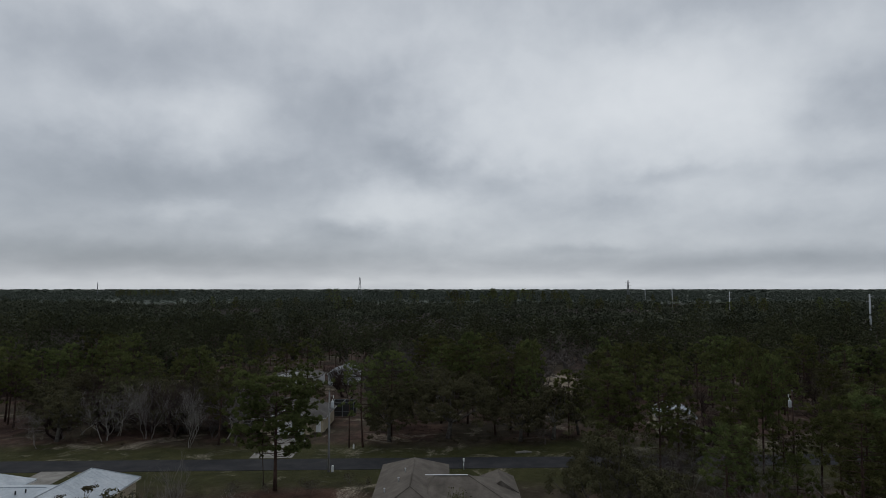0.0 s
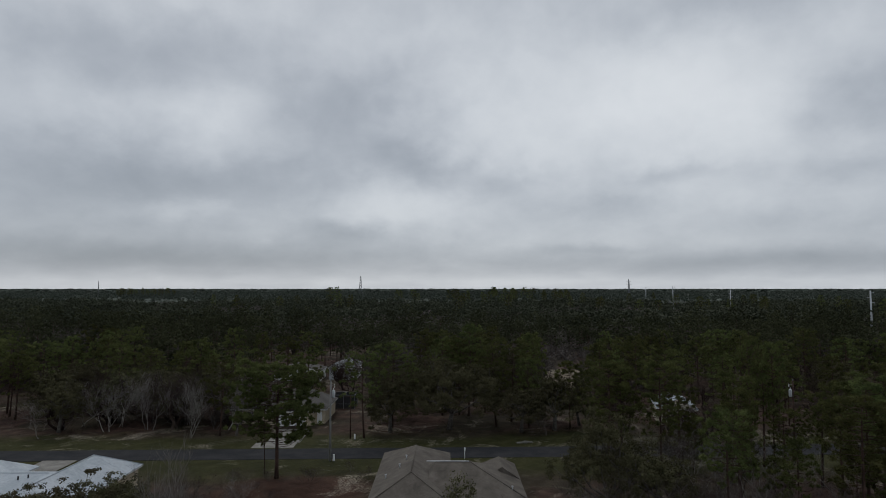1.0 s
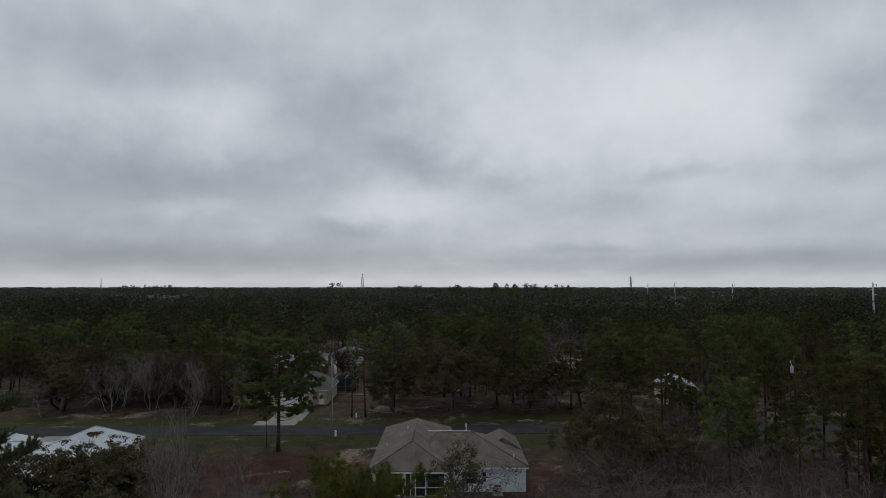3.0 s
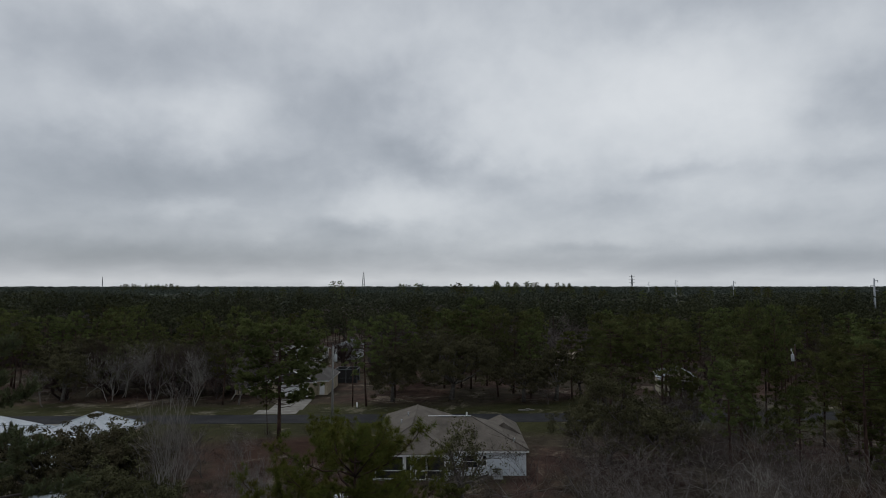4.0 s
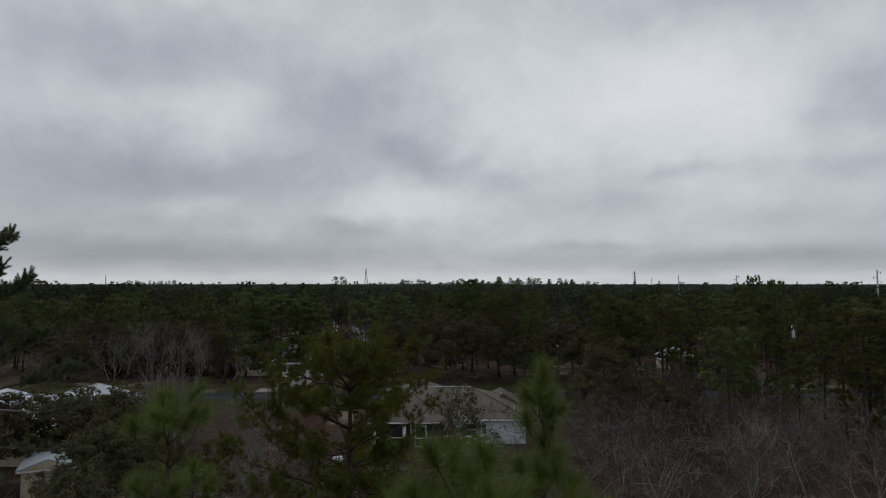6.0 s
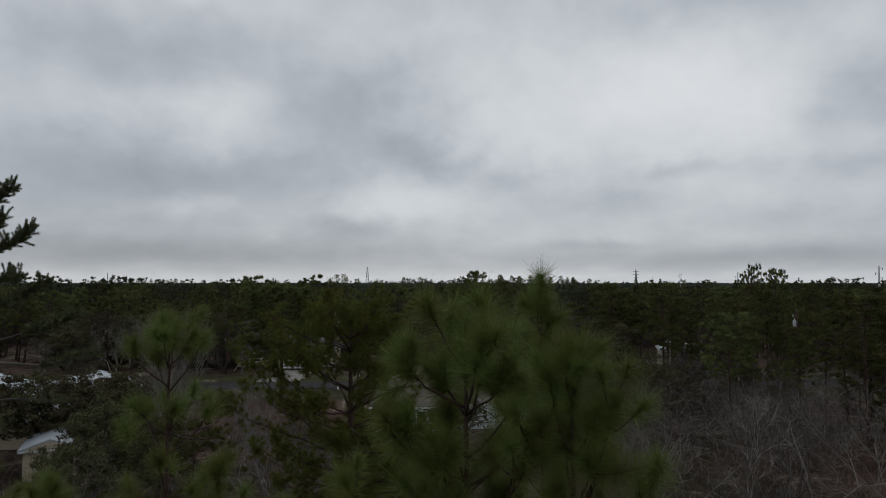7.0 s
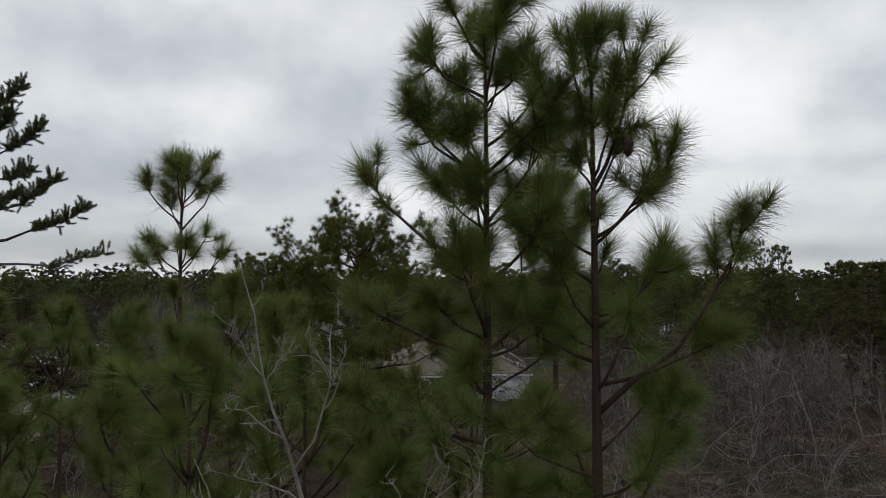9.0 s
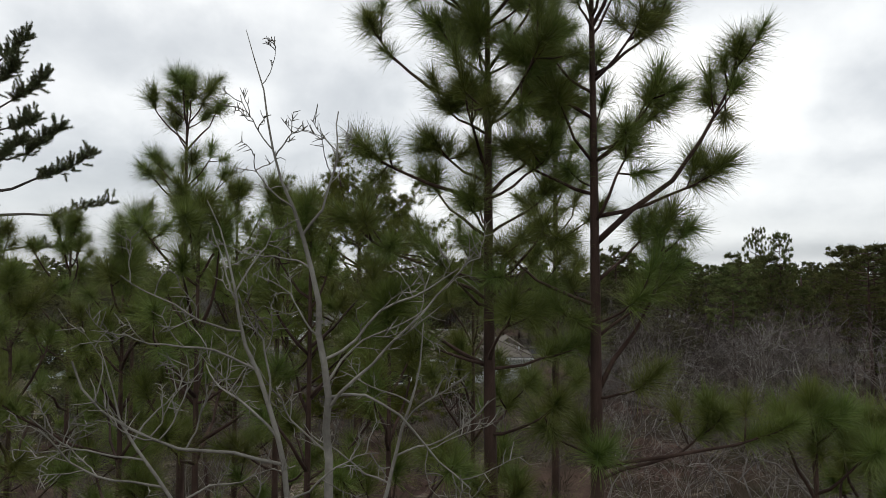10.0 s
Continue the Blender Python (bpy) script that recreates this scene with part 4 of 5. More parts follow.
def near_pine(x, y, h, seed, crown, rmax, girth, label, slope=0.34, top_r=0.3, lean=(0, 0), whorl=0.5, per=(3, 4), tufts=TUFTS,
              tip=1.0, up_top=62, up_low=18, extra=(), thrift=0.8, first=0.35, gaps=0.28, bushy=0, inner=0.3, bark=None, droop=0.6):
    """A pine close by. Whorls of branches; every shoot ends in its own tuft of long needles."""
    rng = rng_of(seed)
    tree = thing("pine_tree", (x, y, 0), label, "tree", "pines close by")
    zz = np.linspace(-0.2, h, 12)
    f = np.clip(zz / h, 0, 1)
    wig = np.stack([0.05 * np.sin(f * 9 + seed), 0.05 * np.cos(f * 8 + seed * 2), 0 * f], 1)
    line = np.stack([lean[0] * (f - 1), lean[1] * (f - 1), zz], 1) + wig * (1 - f)[:, None]
    trunk = Soup().tube(line, np.interp(f, [0, 0.04, 0.55, 0.85, 1], [girth * 1.5, girth * 1.15, girth, girth * 0.45, 0.012]), 10)
    part("trunk", trunk, BARK, tree, "dark scaly bark", True)

    def on_trunk(z):
        return np.array([np.interp(z, zz, line[:, 0]), np.interp(z, zz, line[:, 1]), z])

    def tuft(parent, at, d, size):
        ob = part("needle_tuft", tufts[rng.integers(len(tufts))], None, parent)
        ob.matrix_local = aim(at, d, size, rng.uniform(0, 360))

    def branch(z, az, length, up, bend=0.5, shoots=None, size=1.0):
        base = on_trunk(z)
        out = np.array([math.cos(az), math.sin(az), 0.0])
        e0, e1 = radians(up), radians(min(85, up + 40 * bend))
        k = 5
        pts, q = [base], base.copy()
        for i in range(k):
            e = e0 + (e1 - e0) * (i / (k - 1)) ** 1.5
            w = out * math.cos(e) + np.array([0, 0, math.sin(e)]) + rng.normal(size=3) * 0.10
            q = q + unit(w) * length / k
            pts.append(q.copy())
        s = Soup().tube(pts, np.linspace(0.010 + 0.009 * length, 0.008, k + 1), 6)
        pts = np.array(pts)
        heads = [(pts[-1], unit(pts[-1] - pts[-2]), 1.0)]
        for j in range(shoots if shoots is not None else int(0.6 + length * 2.3 * thrift)):
            g = rng.uniform(inner, 0.97)
            i = min(k - 1, int(g * k))
            at = pts[i] + (pts[i + 1] - pts[i]) * (g * k - i)
            d = unit(unit(pts[i + 1] - pts[i]) * 0.8 + rng.normal(size=3) * 0.65 + [0, 0, 0.35])
            ln = rng.uniform(0.12, 0.4) * min(1.0, 0.5 + length * 0.5)
            end = at + d * ln + [0, 0, ln * 0.12]
            s.tube([at, at + d * ln * 0.5, end], [0.009, 0.008, 0.006], 4)
            heads.append((end, unit(d + [0, 0, 0.25]), rng.uniform(0.72, 1.0)))
        ob = part("branch", s, bark or BARK, tree, "", True)
        for at, d, sc in heads:
            tuft(ob, at, d, sc * size)

    # leader
    tuft(tree, on_trunk(h), (0.05, 0.0, 1), tip)
    for j in range(3):
        d = unit(np.array([rng.normal(), rng.normal(), 1.4]))
        tuft(tree, on_trunk(h - 0.12 - 0.16 * j), d, 0.85 * tip)
    z = h - first
    while z > h - crown:
        d = h - z
        length = min(rmax, top_r + slope * d) * (1 - math.exp(-(d + 0.12) / 0.5)) * (1.0 if d < crown * 0.7 else 1 - 0.5 * (d / crown - 0.7) / 0.3)
        n = rng.integers(per[0], per[1] + 1)
        a0 = rng.uniform(0, 6.28)
        for i in range(n):
            if d > 2.8 and rng.random() < gaps:
                continue
            branch(z + rng.uniform(-0.1, 0.1), a0 + i * 2 * math.pi / n + rng.uniform(-0.4, 0.4), length * rng.uniform(0.5, 1.2),
                   np.interp(d, [0, crown], [up_top, up_low]) + rng.uniform(-18, 14), size=tip,
                   shoots=int(0.6 + length * 2.3 * thrift) + (bushy if 0.5 < d < 3.4 else 0))
        z -= whorl * rng.uniform(0.75, 1.3)
    for z, az, length, up, n in extra:
        branch(z, radians(az), length, up, droop, n, tip)
    return tree


near_pine(0.56, 6.35, 14.42, 11, 6.6, 1.0, 0.07, "tall pine with long green needle tufts on ascending branches", slope=0.03, top_r=0.95, lean=(-0.1, 0),
          whorl=0.55, per=(4, 5), up_top=50, up_low=14, gaps=0.1, tip=1.08, bushy=3, thrift=0.75, inner=0.62,
          extra=((12.05, 182, 1.5, 24, 4), (11.2, 165, 1.5, 15, 4), (12.9, 190, 0.95, 30, 3), (10.4, 200, 1.5, 12, 4), (9.6, 150, 1.5, 22, 4), (13.2, 20, 0.8, 40, 2)))
near_pine(1.50, 6.0, 14.2, 12, 6.2, 0.72, 0.066, "slim forked pine with long needle tufts and one hanging cone", slope=0.06, top_r=0.55, lean=(-0.08, 0), whorl=0.62,
          up_top=55, up_low=25, per=(3, 4), gaps=0.2, tip=1.08, thrift=0.8, bushy=1, inner=0.62,
          extra=((12.75, -35, 1.15, 68, 5), (12.3, 8, 0.95, 30, 5), (10.75, -4, 2.25, 46, 10), (11.0, 6, 1.25, 14, 4), (9.4, -6, 1.7, 58, 4), (8.65, 5, 1.35, 12, 5),
                 (11.6, 15, 0.8, 22, 2), (8.75, -14, 1.5, 9, 3), (11.9, 200, 0.9, 25, 4), (11.2, 165, 0.9, 20, 4),
                 (10.2, 190, 1.0, 20, 4), (10.4, 32, 0.9, 30, 4), (11.5, -32, 0.8, 35, 3), (9.9, 10, 0.8, 25, 4)))
near_pine(1.82, 10.2, 14.9, 13, 6.8, 0.95, 0.06, "slender pine with an upright needle leader", slope=0.10, top_r=0.55, first=0.85, up_top=64, tip=1.2, thrift=0.85, gaps=0.2, inner=0.6)
near_pine(-4.75, 12.0, 14.15, 14, 6.2, 1.0, 0.07, "slim young pine with rounded needle tufts at the top", slope=0.06, top_r=1.0, whorl=0.6, inner=0.6, tip=1.25, per=(3, 5),
          thrift=0.35, up_top=52, up_low=15, gaps=0.25)
for (x, y, h, seed, rm) in ((-2.45, 6.9, 11.3, 21, 1.3), (-3.5, 7.4, 10.8, 22, 1.4), (-0.35, 6.1, 10.3, 23, 0.9), (-1.2, 6.6, 11.2, 24, 1.0),
                            (-5.4, 8.3, 10.5, 25, 1.4), (-4.4, 6.2, 10.2, 26, 1.1), (3.45, 6.0, 9.35, 27, 0.9), (-7.4, 10.5, 10.9, 28, 1.5),
                            (4.1, 6.3, 9.1, 29, 0.9), (-2.2, 9.6, 11.5, 30, 1.3), (0.5, 9.0, 11.0, 31, 1.2), (-4.5, 9.6, 11.4, 32, 1.3),
                            (-6.4, 11.2, 11.5, 33, 1.4), (-3.3, 10.6, 11.9, 34, 1.2), (-9.0, 13.0, 11.6, 35, 1.5), (-1.9, 8.0, 11.5, 36, 1.1), (-6.0, 7.0, 9.8, 37, 1.2)):
    near_pine(x, y, h, seed, 5.0, rm, 0.05, "young pine with drooping green needle tufts", slope=0.34, top_r=0.5, whorl=0.62, per=(2, 4), thrift=0.55, tip=1.05, inner=0.5)


def cone():
    ob = thing("pine_cone", (1.69, 5.5, 13.1), "brown pine cone hanging among the needles", "pine cone")
    s = Soup().tube([(0, 0, 0.03), (0, 0, 0), (0, 0, -0.04), (0, 0, -0.12), (0, 0, -0.2), (0, 0, -0.23)],
                    [0.006, 0.02, 0.045, 0.05, 0.03, 0.006], 10)
    rng = rng_of(3)
    for i in range(60):
        a, z = i * 2.4, -0.02 - 0.2 * i / 60
        r = 0.045 * math.sin(math.pi * (0.15 + 0.8 * i / 60))
        o = np.array([[r * math.cos(a), r * math.sin(a), z]])
        d = unit(np.array([[math.cos(a), math.sin(a), 0.3]]))
        s.blades(o, d, 0.03, 0.035, rng)
    part("cone_body", s, CONE, ob)
    ob.scale = (0.72, 0.72, 0.72)


cone()

# ---------------------------------------------------------------- bare oaks close by


def pale_oak(x, y, seed, spine, limbs, label="leafless young oak with crooked pale grey limbs"):
    """A leafless oak right before the camera. spine: height, offset and radius of the stem; limbs: height, way round (degrees), length, rise (degrees)."""
    rng = rng_of(seed)
    ob = thing("bare_oak", (x, y, 0), label, "tree", "bare oaks close by")
    sz, sx, sr = (np.array(q) for q in zip(*spine))
    zz = np.concatenate([[-0.2], np.linspace(sz[0], sz[-1], 26)])
    kink = np.cumsum(rng.normal(size=(27, 2)) * 0.016, axis=0) * np.clip((zz - sz[0]) / 1.5, 0, 1)[:, None]
    line = np.stack([np.interp(zz, sz, sx) + kink[:, 0], kink[:, 1], zz], 1)
    part("trunk", Soup().tube(line, np.interp(zz, np.concatenate([[-0.2], sz]), np.concatenate([[sr[0] * 1.6], sr])) * 0.66, 8), PALEBARK, ob, "", True)
    for z, az, length, rise in limbs:
        p = np.array([np.interp(z, zz, line[:, 0]), np.interp(z, zz, line[:, 1]), z])
        a, e = radians(az), radians(rise)
        d = np.array([math.cos(a) * math.cos(e), math.sin(a) * math.cos(e), math.sin(e)])
        lines, tips = [], []
        girth = min(np.interp(z, sz, sr) * 0.5, 0.0035 + 0.006 * length)
        grow(p, d, length, girth, 2, rng, lines, tips, 0.85, 0.18, 0.03, (4, 6), 0.36, 9)
        s, fine = Soup(), Soup()
        for pts, radii, dep in lines:
            (s if dep == 2 else fine).tube(pts, np.maximum(radii, 0.0016), 6 if dep == 2 else 4, cap=False)
        limb = part("limb", s, PALEBARK, ob, "", True)
        tagged(part("fine_twig", fine, PALEBARK, limb, "", True), kind="stuff")


pale_oak(-0.54, 4.35, 41, ((7.0, 0.20, 0.050), (9.0, 0.03, 0.044), (9.6, 0.0, 0.036), (10.4, -0.12, 0.026), (10.75, -0.17, 0.020), (11.1, -0.33, 0.013), (11.6, -0.43, 0.009), (12.12, -0.56, 0.003)),
         ((9.58, 5, 1.35, 58), (9.66, -8, 1.15, 4), (9.9, 20, 1.2, 10), (10.72, 30, 1.0, 78), (11.3, 200, 0.45, 38), (11.25, 10, 0.4, 70), (10.5, 170, 0.6, 16),
          (10.05, 185, 0.7, 24), (9.3, 160, 0.8, 30), (11.75, 20, 0.28, 50), (9.75, 75, 0.9, 35), (10.9, 190, 0.5, 45)))
pale_oak(-0.80, 4.0, 42, ((6.6, 0.22, 0.036), (9.0, 0.03, 0.027), (9.65, -0.10, 0.022), (10.05, -0.27, 0.016), (10.45, -0.37, 0.011), (10.9, -0.52, 0.004)),
         ((10.12, 182, 0.75, 8), (9.35, 186, 1.35, 9), (9.7, 70, 0.7, 72), (9.9, 195, 0.8, 22), (9.5, 160, 0.9, 30), (10.3, 150, 0.5, 45), (10.35, 20, 0.5, 50), (9.15, 10, 0.6, 30)))
pale_oak(-1.10, 3.85, 43, ((6.4, 0.25, 0.030), (9.0, 0.02, 0.018), (9.3, -0.2, 0.015), (9.6, -0.42, 0.011), (10.05, -0.55, 0.003)),
         ((9.25, 180, 0.8, 2), (9.4, 200, 0.7, 20), (9.15, 20, 0.6, 18), (9.5, 30, 0.5, 60), (9.1, 170, 0.9, -6)))
pale_oak(-0.30, 5.0, 44, ((6.2, 0.0, 0.04), (8.6, -0.05, 0.026), (9.4, 0.10, 0.016), (10.1, 0.22, 0.005)),
         ((8.9, 175, 0.9, 20), (9.1, 10, 0.9, 25), (9.5, 190, 0.6, 40), (9.3, 60, 0.7, 45), (8.7, -20, 1.0, 15)))

# ---------------------------------------------------------------- trees of the middle ground

MID = [plant_mesh("pine", mid_pine(13.0, 100 + i, 0.58 + 0.05 * (i % 3), 2.9 + 0.35 * (i % 4), 44, 22, 0.50, 0.05, 4, heart=16, spray=0.33, dome=0.34 + 0.1 * (i % 3)), (BARK, PINE)) for i in range(6)]
YOUNG = [plant_mesh("pine", mid_pine(6.0, 140 + i, 0.88, 1.7, 26, 16, 0.45, 0.05, 3, heart=10), (BARK, PINE)) for i in range(3)]
BACKPINE = [plant_mesh("pine", mid_pine(13.0, 110 + i, 0.60 + 0.05 * (i % 3), 2.9 + 0.35 * (i % 4), 34, 6, 0.62, 0.12, 3, heart=9), (BARK, PINE)) for i in range(5)]
ROADPINE = [plant_mesh("pine", mid_pine(14.0, 131, 0.74, 6.8, 100, 30, 0.55, 0.05, 8, heart=24, spray=0.4, dome=0.52, stout=1.4), (BARK, PINE))]
BARE = [plant_mesh("bare", bare_tree(9.5, 200 + i, 4, 0.0058, 2 + i % 2, 1.0, 0.28, (4, 5), stout=1), (GREYLIMB, TWIGS)) for i in range(6)]
PALE = [plant_mesh("bare", bare_tree(9.5, 210 + i, 4, 0.0062, 2, 0.8, 0.34, (4, 5), stout=1), (PALELIMB, PALETWIG)) for i in range(4)]
BAREFAR = [plant_mesh("bare", bare_tree(10.0, 230 + i, 3, 0.012, 3, 1.8, 0.25, (5, 7), stout=2), (TWIGS, TWIGS)) for i in range(4)]
THICK = [plant_mesh("bare", bare_tree(9.5, 240 + i, 4, 0.0050, 2 + i % 2, 0.8, 0.42, (3, 4), stout=1, up=0.07, spread=1.05), (GREYLIMB, TWIGS)) for i in range(5)]
THICKPALE = [plant_mesh("bare", bare_tree(9.5, 260 + i, 4, 0.0054, 2, 0.75, 0.45, (3, 4), stout=1, up=0.08, spread=1.05), (PALELIMB, TWIGS)) for i in range(4)]
VASE = [plant_mesh("bare", bare_tree(10.0, 270 + i, 4, 0.0062, 3, 0.95, 0.16, (4, 5), stout=1, up=0.26, spread=0.62), (PALELIMB, PALETWIG)) for i in range(3)]
OAKS = [plant_mesh("oak", broadleaf(9.0, 300 + i, 4.4, 12000, 0.21), (OAKBARK, OAKLEAF)) for i in range(3)]
rnd = random.Random(7)


def scaled(h, base, wide=1.0):
    return (wide * h / base, wide * h / base, h / base)


def back_pine(x, y, h, wide, group="woods beyond the road", label="dark green pine in closed woods"):
    put_tree("pine_tree", BACKPINE[rnd.randrange(5)], x, y, rnd.uniform(0, 360), scaled(h, 13.0, wide), label, group)


def pine(x, y, h, wide=1.0, label="dark green pine with a ragged crown of tufts", group="pines of the middle ground", kind=None):
    put_tree("pine_tree", MID[rnd.randrange(6)] if kind is None else MID[kind], x, y, rnd.uniform(0, 360), scaled(h, 13.0, wide), label, group)


def bare(x, y, h, wide=1.0, label="leafless grey oak with a haze of twigs", group="bare trees", far=False, pale=False):
    put_tree("bare_tree", BAREFAR[rnd.randrange(4)] if far else PALE[rnd.randrange(4)] if pale else BARE[rnd.randrange(6)], x, y, rnd.uniform(0, 360),
             scaled(h * 0.76, 10.0 if far else 9.5, wide), label, group)


def oak(x, y, h, wide=1.0, label="evergreen oak with a dense rounded dark crown"):
    put_tree("oak_tree", OAKS[rnd.randrange(3)], x, y, rnd.uniform(0, 360), scaled(h, 9.0, wide), label, "evergreen oaks")


near_pine(-3.27, 24.0, 13.75, 15, 8.4, 4.3, 0.15, "broad pine with yellow-green needle tufts", slope=0.55, top_r=2.3, whorl=0.66, per=(5, 7), up_top=26, up_low=2,
          tufts=TUFTS_MID, tip=0.95, thrift=1.2, inner=0.3, gaps=0.1, first=0.3)
put_tree("pine_tree", ROADPINE[0], -21.2, 82.6, 10, (1, 1, 1), "tall pine with spreading dark limbs by the road")
pine(-23.2, 84.6, 9.5, 0.5, "thin pine beside the road", kind=2)
for x, y, h, w in ((20.3, 82, 14.1, 1.1), (23.0, 84, 13.6, 1.1), (26.5, 80, 14.4, 1.0), (29.8, 83, 12.4, 1.0), (27.8, 64, 11.6, 1.1), (33.2, 62, 9.5, 1.0),
                   (43.0, 88, 13.4, 1.0), (38.5, 60, 13.3, 1.2), (44.5, 62, 12.6, 1.1), (40.0, 85, 16.6, 0.42), (43.3, 86, 16.2, 0.5), (46.5, 72, 13.0, 1.1), (41.5, 68, 13.6, 0.9), (48.0, 58, 12.8, 1.0), (35.0, 80, 13.2, 1.0), (31.5, 70, 10.5, 0.9), (54.5, 82, 14.0, 1.0),
                   (51.0, 66, 13.6, 1.1), (56.0, 75, 12.4, 1.2), (49.6, 74, 13.6, 1.25), (45.5, 79, 11.0, 1.1), (39.5, 76, 9.5, 1.2), (53.5, 70, 10.5, 1.2), (33.5, 74, 12.0, 0.8), (-12.9, 104.6, 13.2, 1.0), (-9.0, 112, 14.0, 1.2), (9.0, 113, 14.6, 1.0),
                   (12.0, 117, 14.0, 1.1), (4.5, 122, 16.5, 0.9), (14.5, 112, 11.5, 1.0), (-36.5, 106, 12, 1.0), (35.5, 106, 13.5, 1.1), (26, 108, 14.2, 1.0)):
    pine(x, y, h, w)
put_tree("oak_tree", plant_mesh("oak", broadleaf(11.8, 330, 10.5, 42000, 0.22, 0.22, domes=420), (OAKBARK, OAKLEAF)), 0.8, 110.5, 0, (1, 0.8, 1),
         "huge spreading live oak with a dark domed crown")
put_tree("oak_tree", plant_mesh("oak", broadleaf(10.4, 331, 4.9, 36000, 0.145, 0.10, domes=320, low=0.04), (OAKBARK, OAKLEAF)), 17.6, 71, 0, (1, 1, 1),
         "dense dark round-crowned oak by the lawn")
put_tree("oak_tree", plant_mesh("oak", broadleaf(8.3, 332, 2.0, 3600, 0.17, 0.2), (OAKBARK, OAKLEAF)), 1.3, 57.5, 0, (1, 1, 1),
         "small evergreen tree behind the house")
for x, y, h, w in ((-38.5, 52, 8.2, 1.1), (-31.5, 56, 7.6, 1.1), (-26.5, 54, 6.8, 1.0), (-34.8, 55, 7.7, 1.0), (-24.5, 47, 7.0, 1.0), (-35.5, 45, 6.8, 1.0), (-19.5, 45, 6.0, 0.9), (-28.5, 57.5, 7.9, 1.0), (-22, 39, 5.8, 0.9), (-9, 108.5, 9.0, 1.0), (12.8, 108.5, 8.0, 1.1),
                   (22, 66, 7.5, 1.0), (-58, 116, 9.5, 1.1), (-47, 117, 10.0, 1.1), (-40, 120, 10.5, 1.1), (-72, 120, 9.5, 1.1), (18.5, 110, 9.5, 1.0)):
    oak(x, y, h, w)
# leafless trees round the lawns
for x, y, h in ((-40.5, 113, 11.5), (-36.2, 113, 10.5), (-24.5, 66, 8.3), (-28.0, 69, 8.0), (-21.8, 68, 6.5), (-16, 66, 4.5),
                (31.8, 86, 10.0), (30.5, 87.5, 9.0), (11.0, 61, 5.5), (13.5, 57, 6.0), (9.5, 55, 5.0), (-64, 110, 8), (16.5, 106.5, 7), (-13, 60, 4.2)):
    bare(x, y, h)
for x, y, h, w in ((-28.3, 66, 7.0, 1.1), (-64.5, 103.5, 9.5, 0.9), (-21.5, 70, 6.0, 1.1), (30.9, 86.5, 12.5, 0.7),
                    (19.5, 43, 13.4, 0.8), (28.5, 42, 13.4, 0.8), (10.5, 48, 8.5, 1.1)):
    bare(x, y, h, w, "leafless tree with pale grey branches", pale=True)
for i in range(14):
    x, y = rnd.uniform(32, 62), rnd.uniform(60, 90)
    if abs(x) > 0.76 * y or 0.515 < x / y < 0.575:
        continue
    put_tree("pine_tree", YOUNG[rnd.randrange(3)], x, y, rnd.uniform(0, 360), scaled(rnd.uniform(4.0, 8.0), 6.0), "bushy young pine under taller pines", "young pines")
for x, y, h in ((-3.4, 40, 6.4), (-5.8, 46, 5.8), (0.8, 44, 5.6)):
    put_tree("pine_tree", YOUNG[rnd.randrange(3)], x, y, 40 * x, scaled(h, 6.0), "bushy young pine in leafless scrub", "young pines")
for i, (x, y, h, w) in enumerate(((-19.6, 47, 13.9, 0.72), (-50.5, 110, 11.6, 1.2), (-40.4, 104.5, 10.2, 0.9), (-33.8, 105.5, 10.0, 0.8), (-56, 109, 9.0, 1.1), (-12.5, 46, 7.8, 0.9), (-15.5, 51, 7.4, 0.9))):
    put_tree("bare_tree", VASE[i % 3], x, y, 70 * i, scaled(h, 10.0, w), "leafless tree with a pale upright fan of branches", "bare trees")
# thicket of leafless oaks between the camera and the houses
for i in range(46):
    x, y = rnd.uniform(19, 62), rnd.uniform(60, 91)
    if abs(x) < 0.76 * y and not 0.52 < x / y < 0.57:
        bare(x, y, rnd.uniform(6.0, 10.5), rnd.uniform(0.8, 1.1), "leafless brown shrub oak under pines", "bare understorey by the road", pale=i % 4 == 0)
count = 0
spots = []
while count < 100:
    x, y = rnd.uniform(-26, 42), rnd.uniform(16, 62)
    if abs(x) > 0.74 * y + 3 or (y < 30 and abs(x) < 5) or (x < -5 and y > 54) or (-11 < x < 12 and y > 58):
        continue
    if (x < 8 and rnd.random() < 0.35) or (x > 0.56 * y and y > 32):
        continue
    if any((x - a) ** 2 + (y - b) ** 2 < 4.5 for a, b in spots):
        continue
    spots.append((x, y))
    h = rnd.uniform(*((4.8, 7.4) if y < 36 else (9.0, 10.8) if y < 47 else (6.8, 8.3))) if x > 9 else rnd.uniform(4.0, 6.8) if x < -5 else rnd.uniform(3.0, 5.4)
    kinds = THICKPALE if rnd.random() < 0.36 else THICK
    put_tree("bare_tree", kinds[rnd.randrange(len(kinds))], x, y, rnd.uniform(0, 360), scaled(h, 9.5, rnd.uniform(0.85, 1.1)),
             "leafless scrub oak with spreading crooked limbs", "leafless thicket")
    count += 1

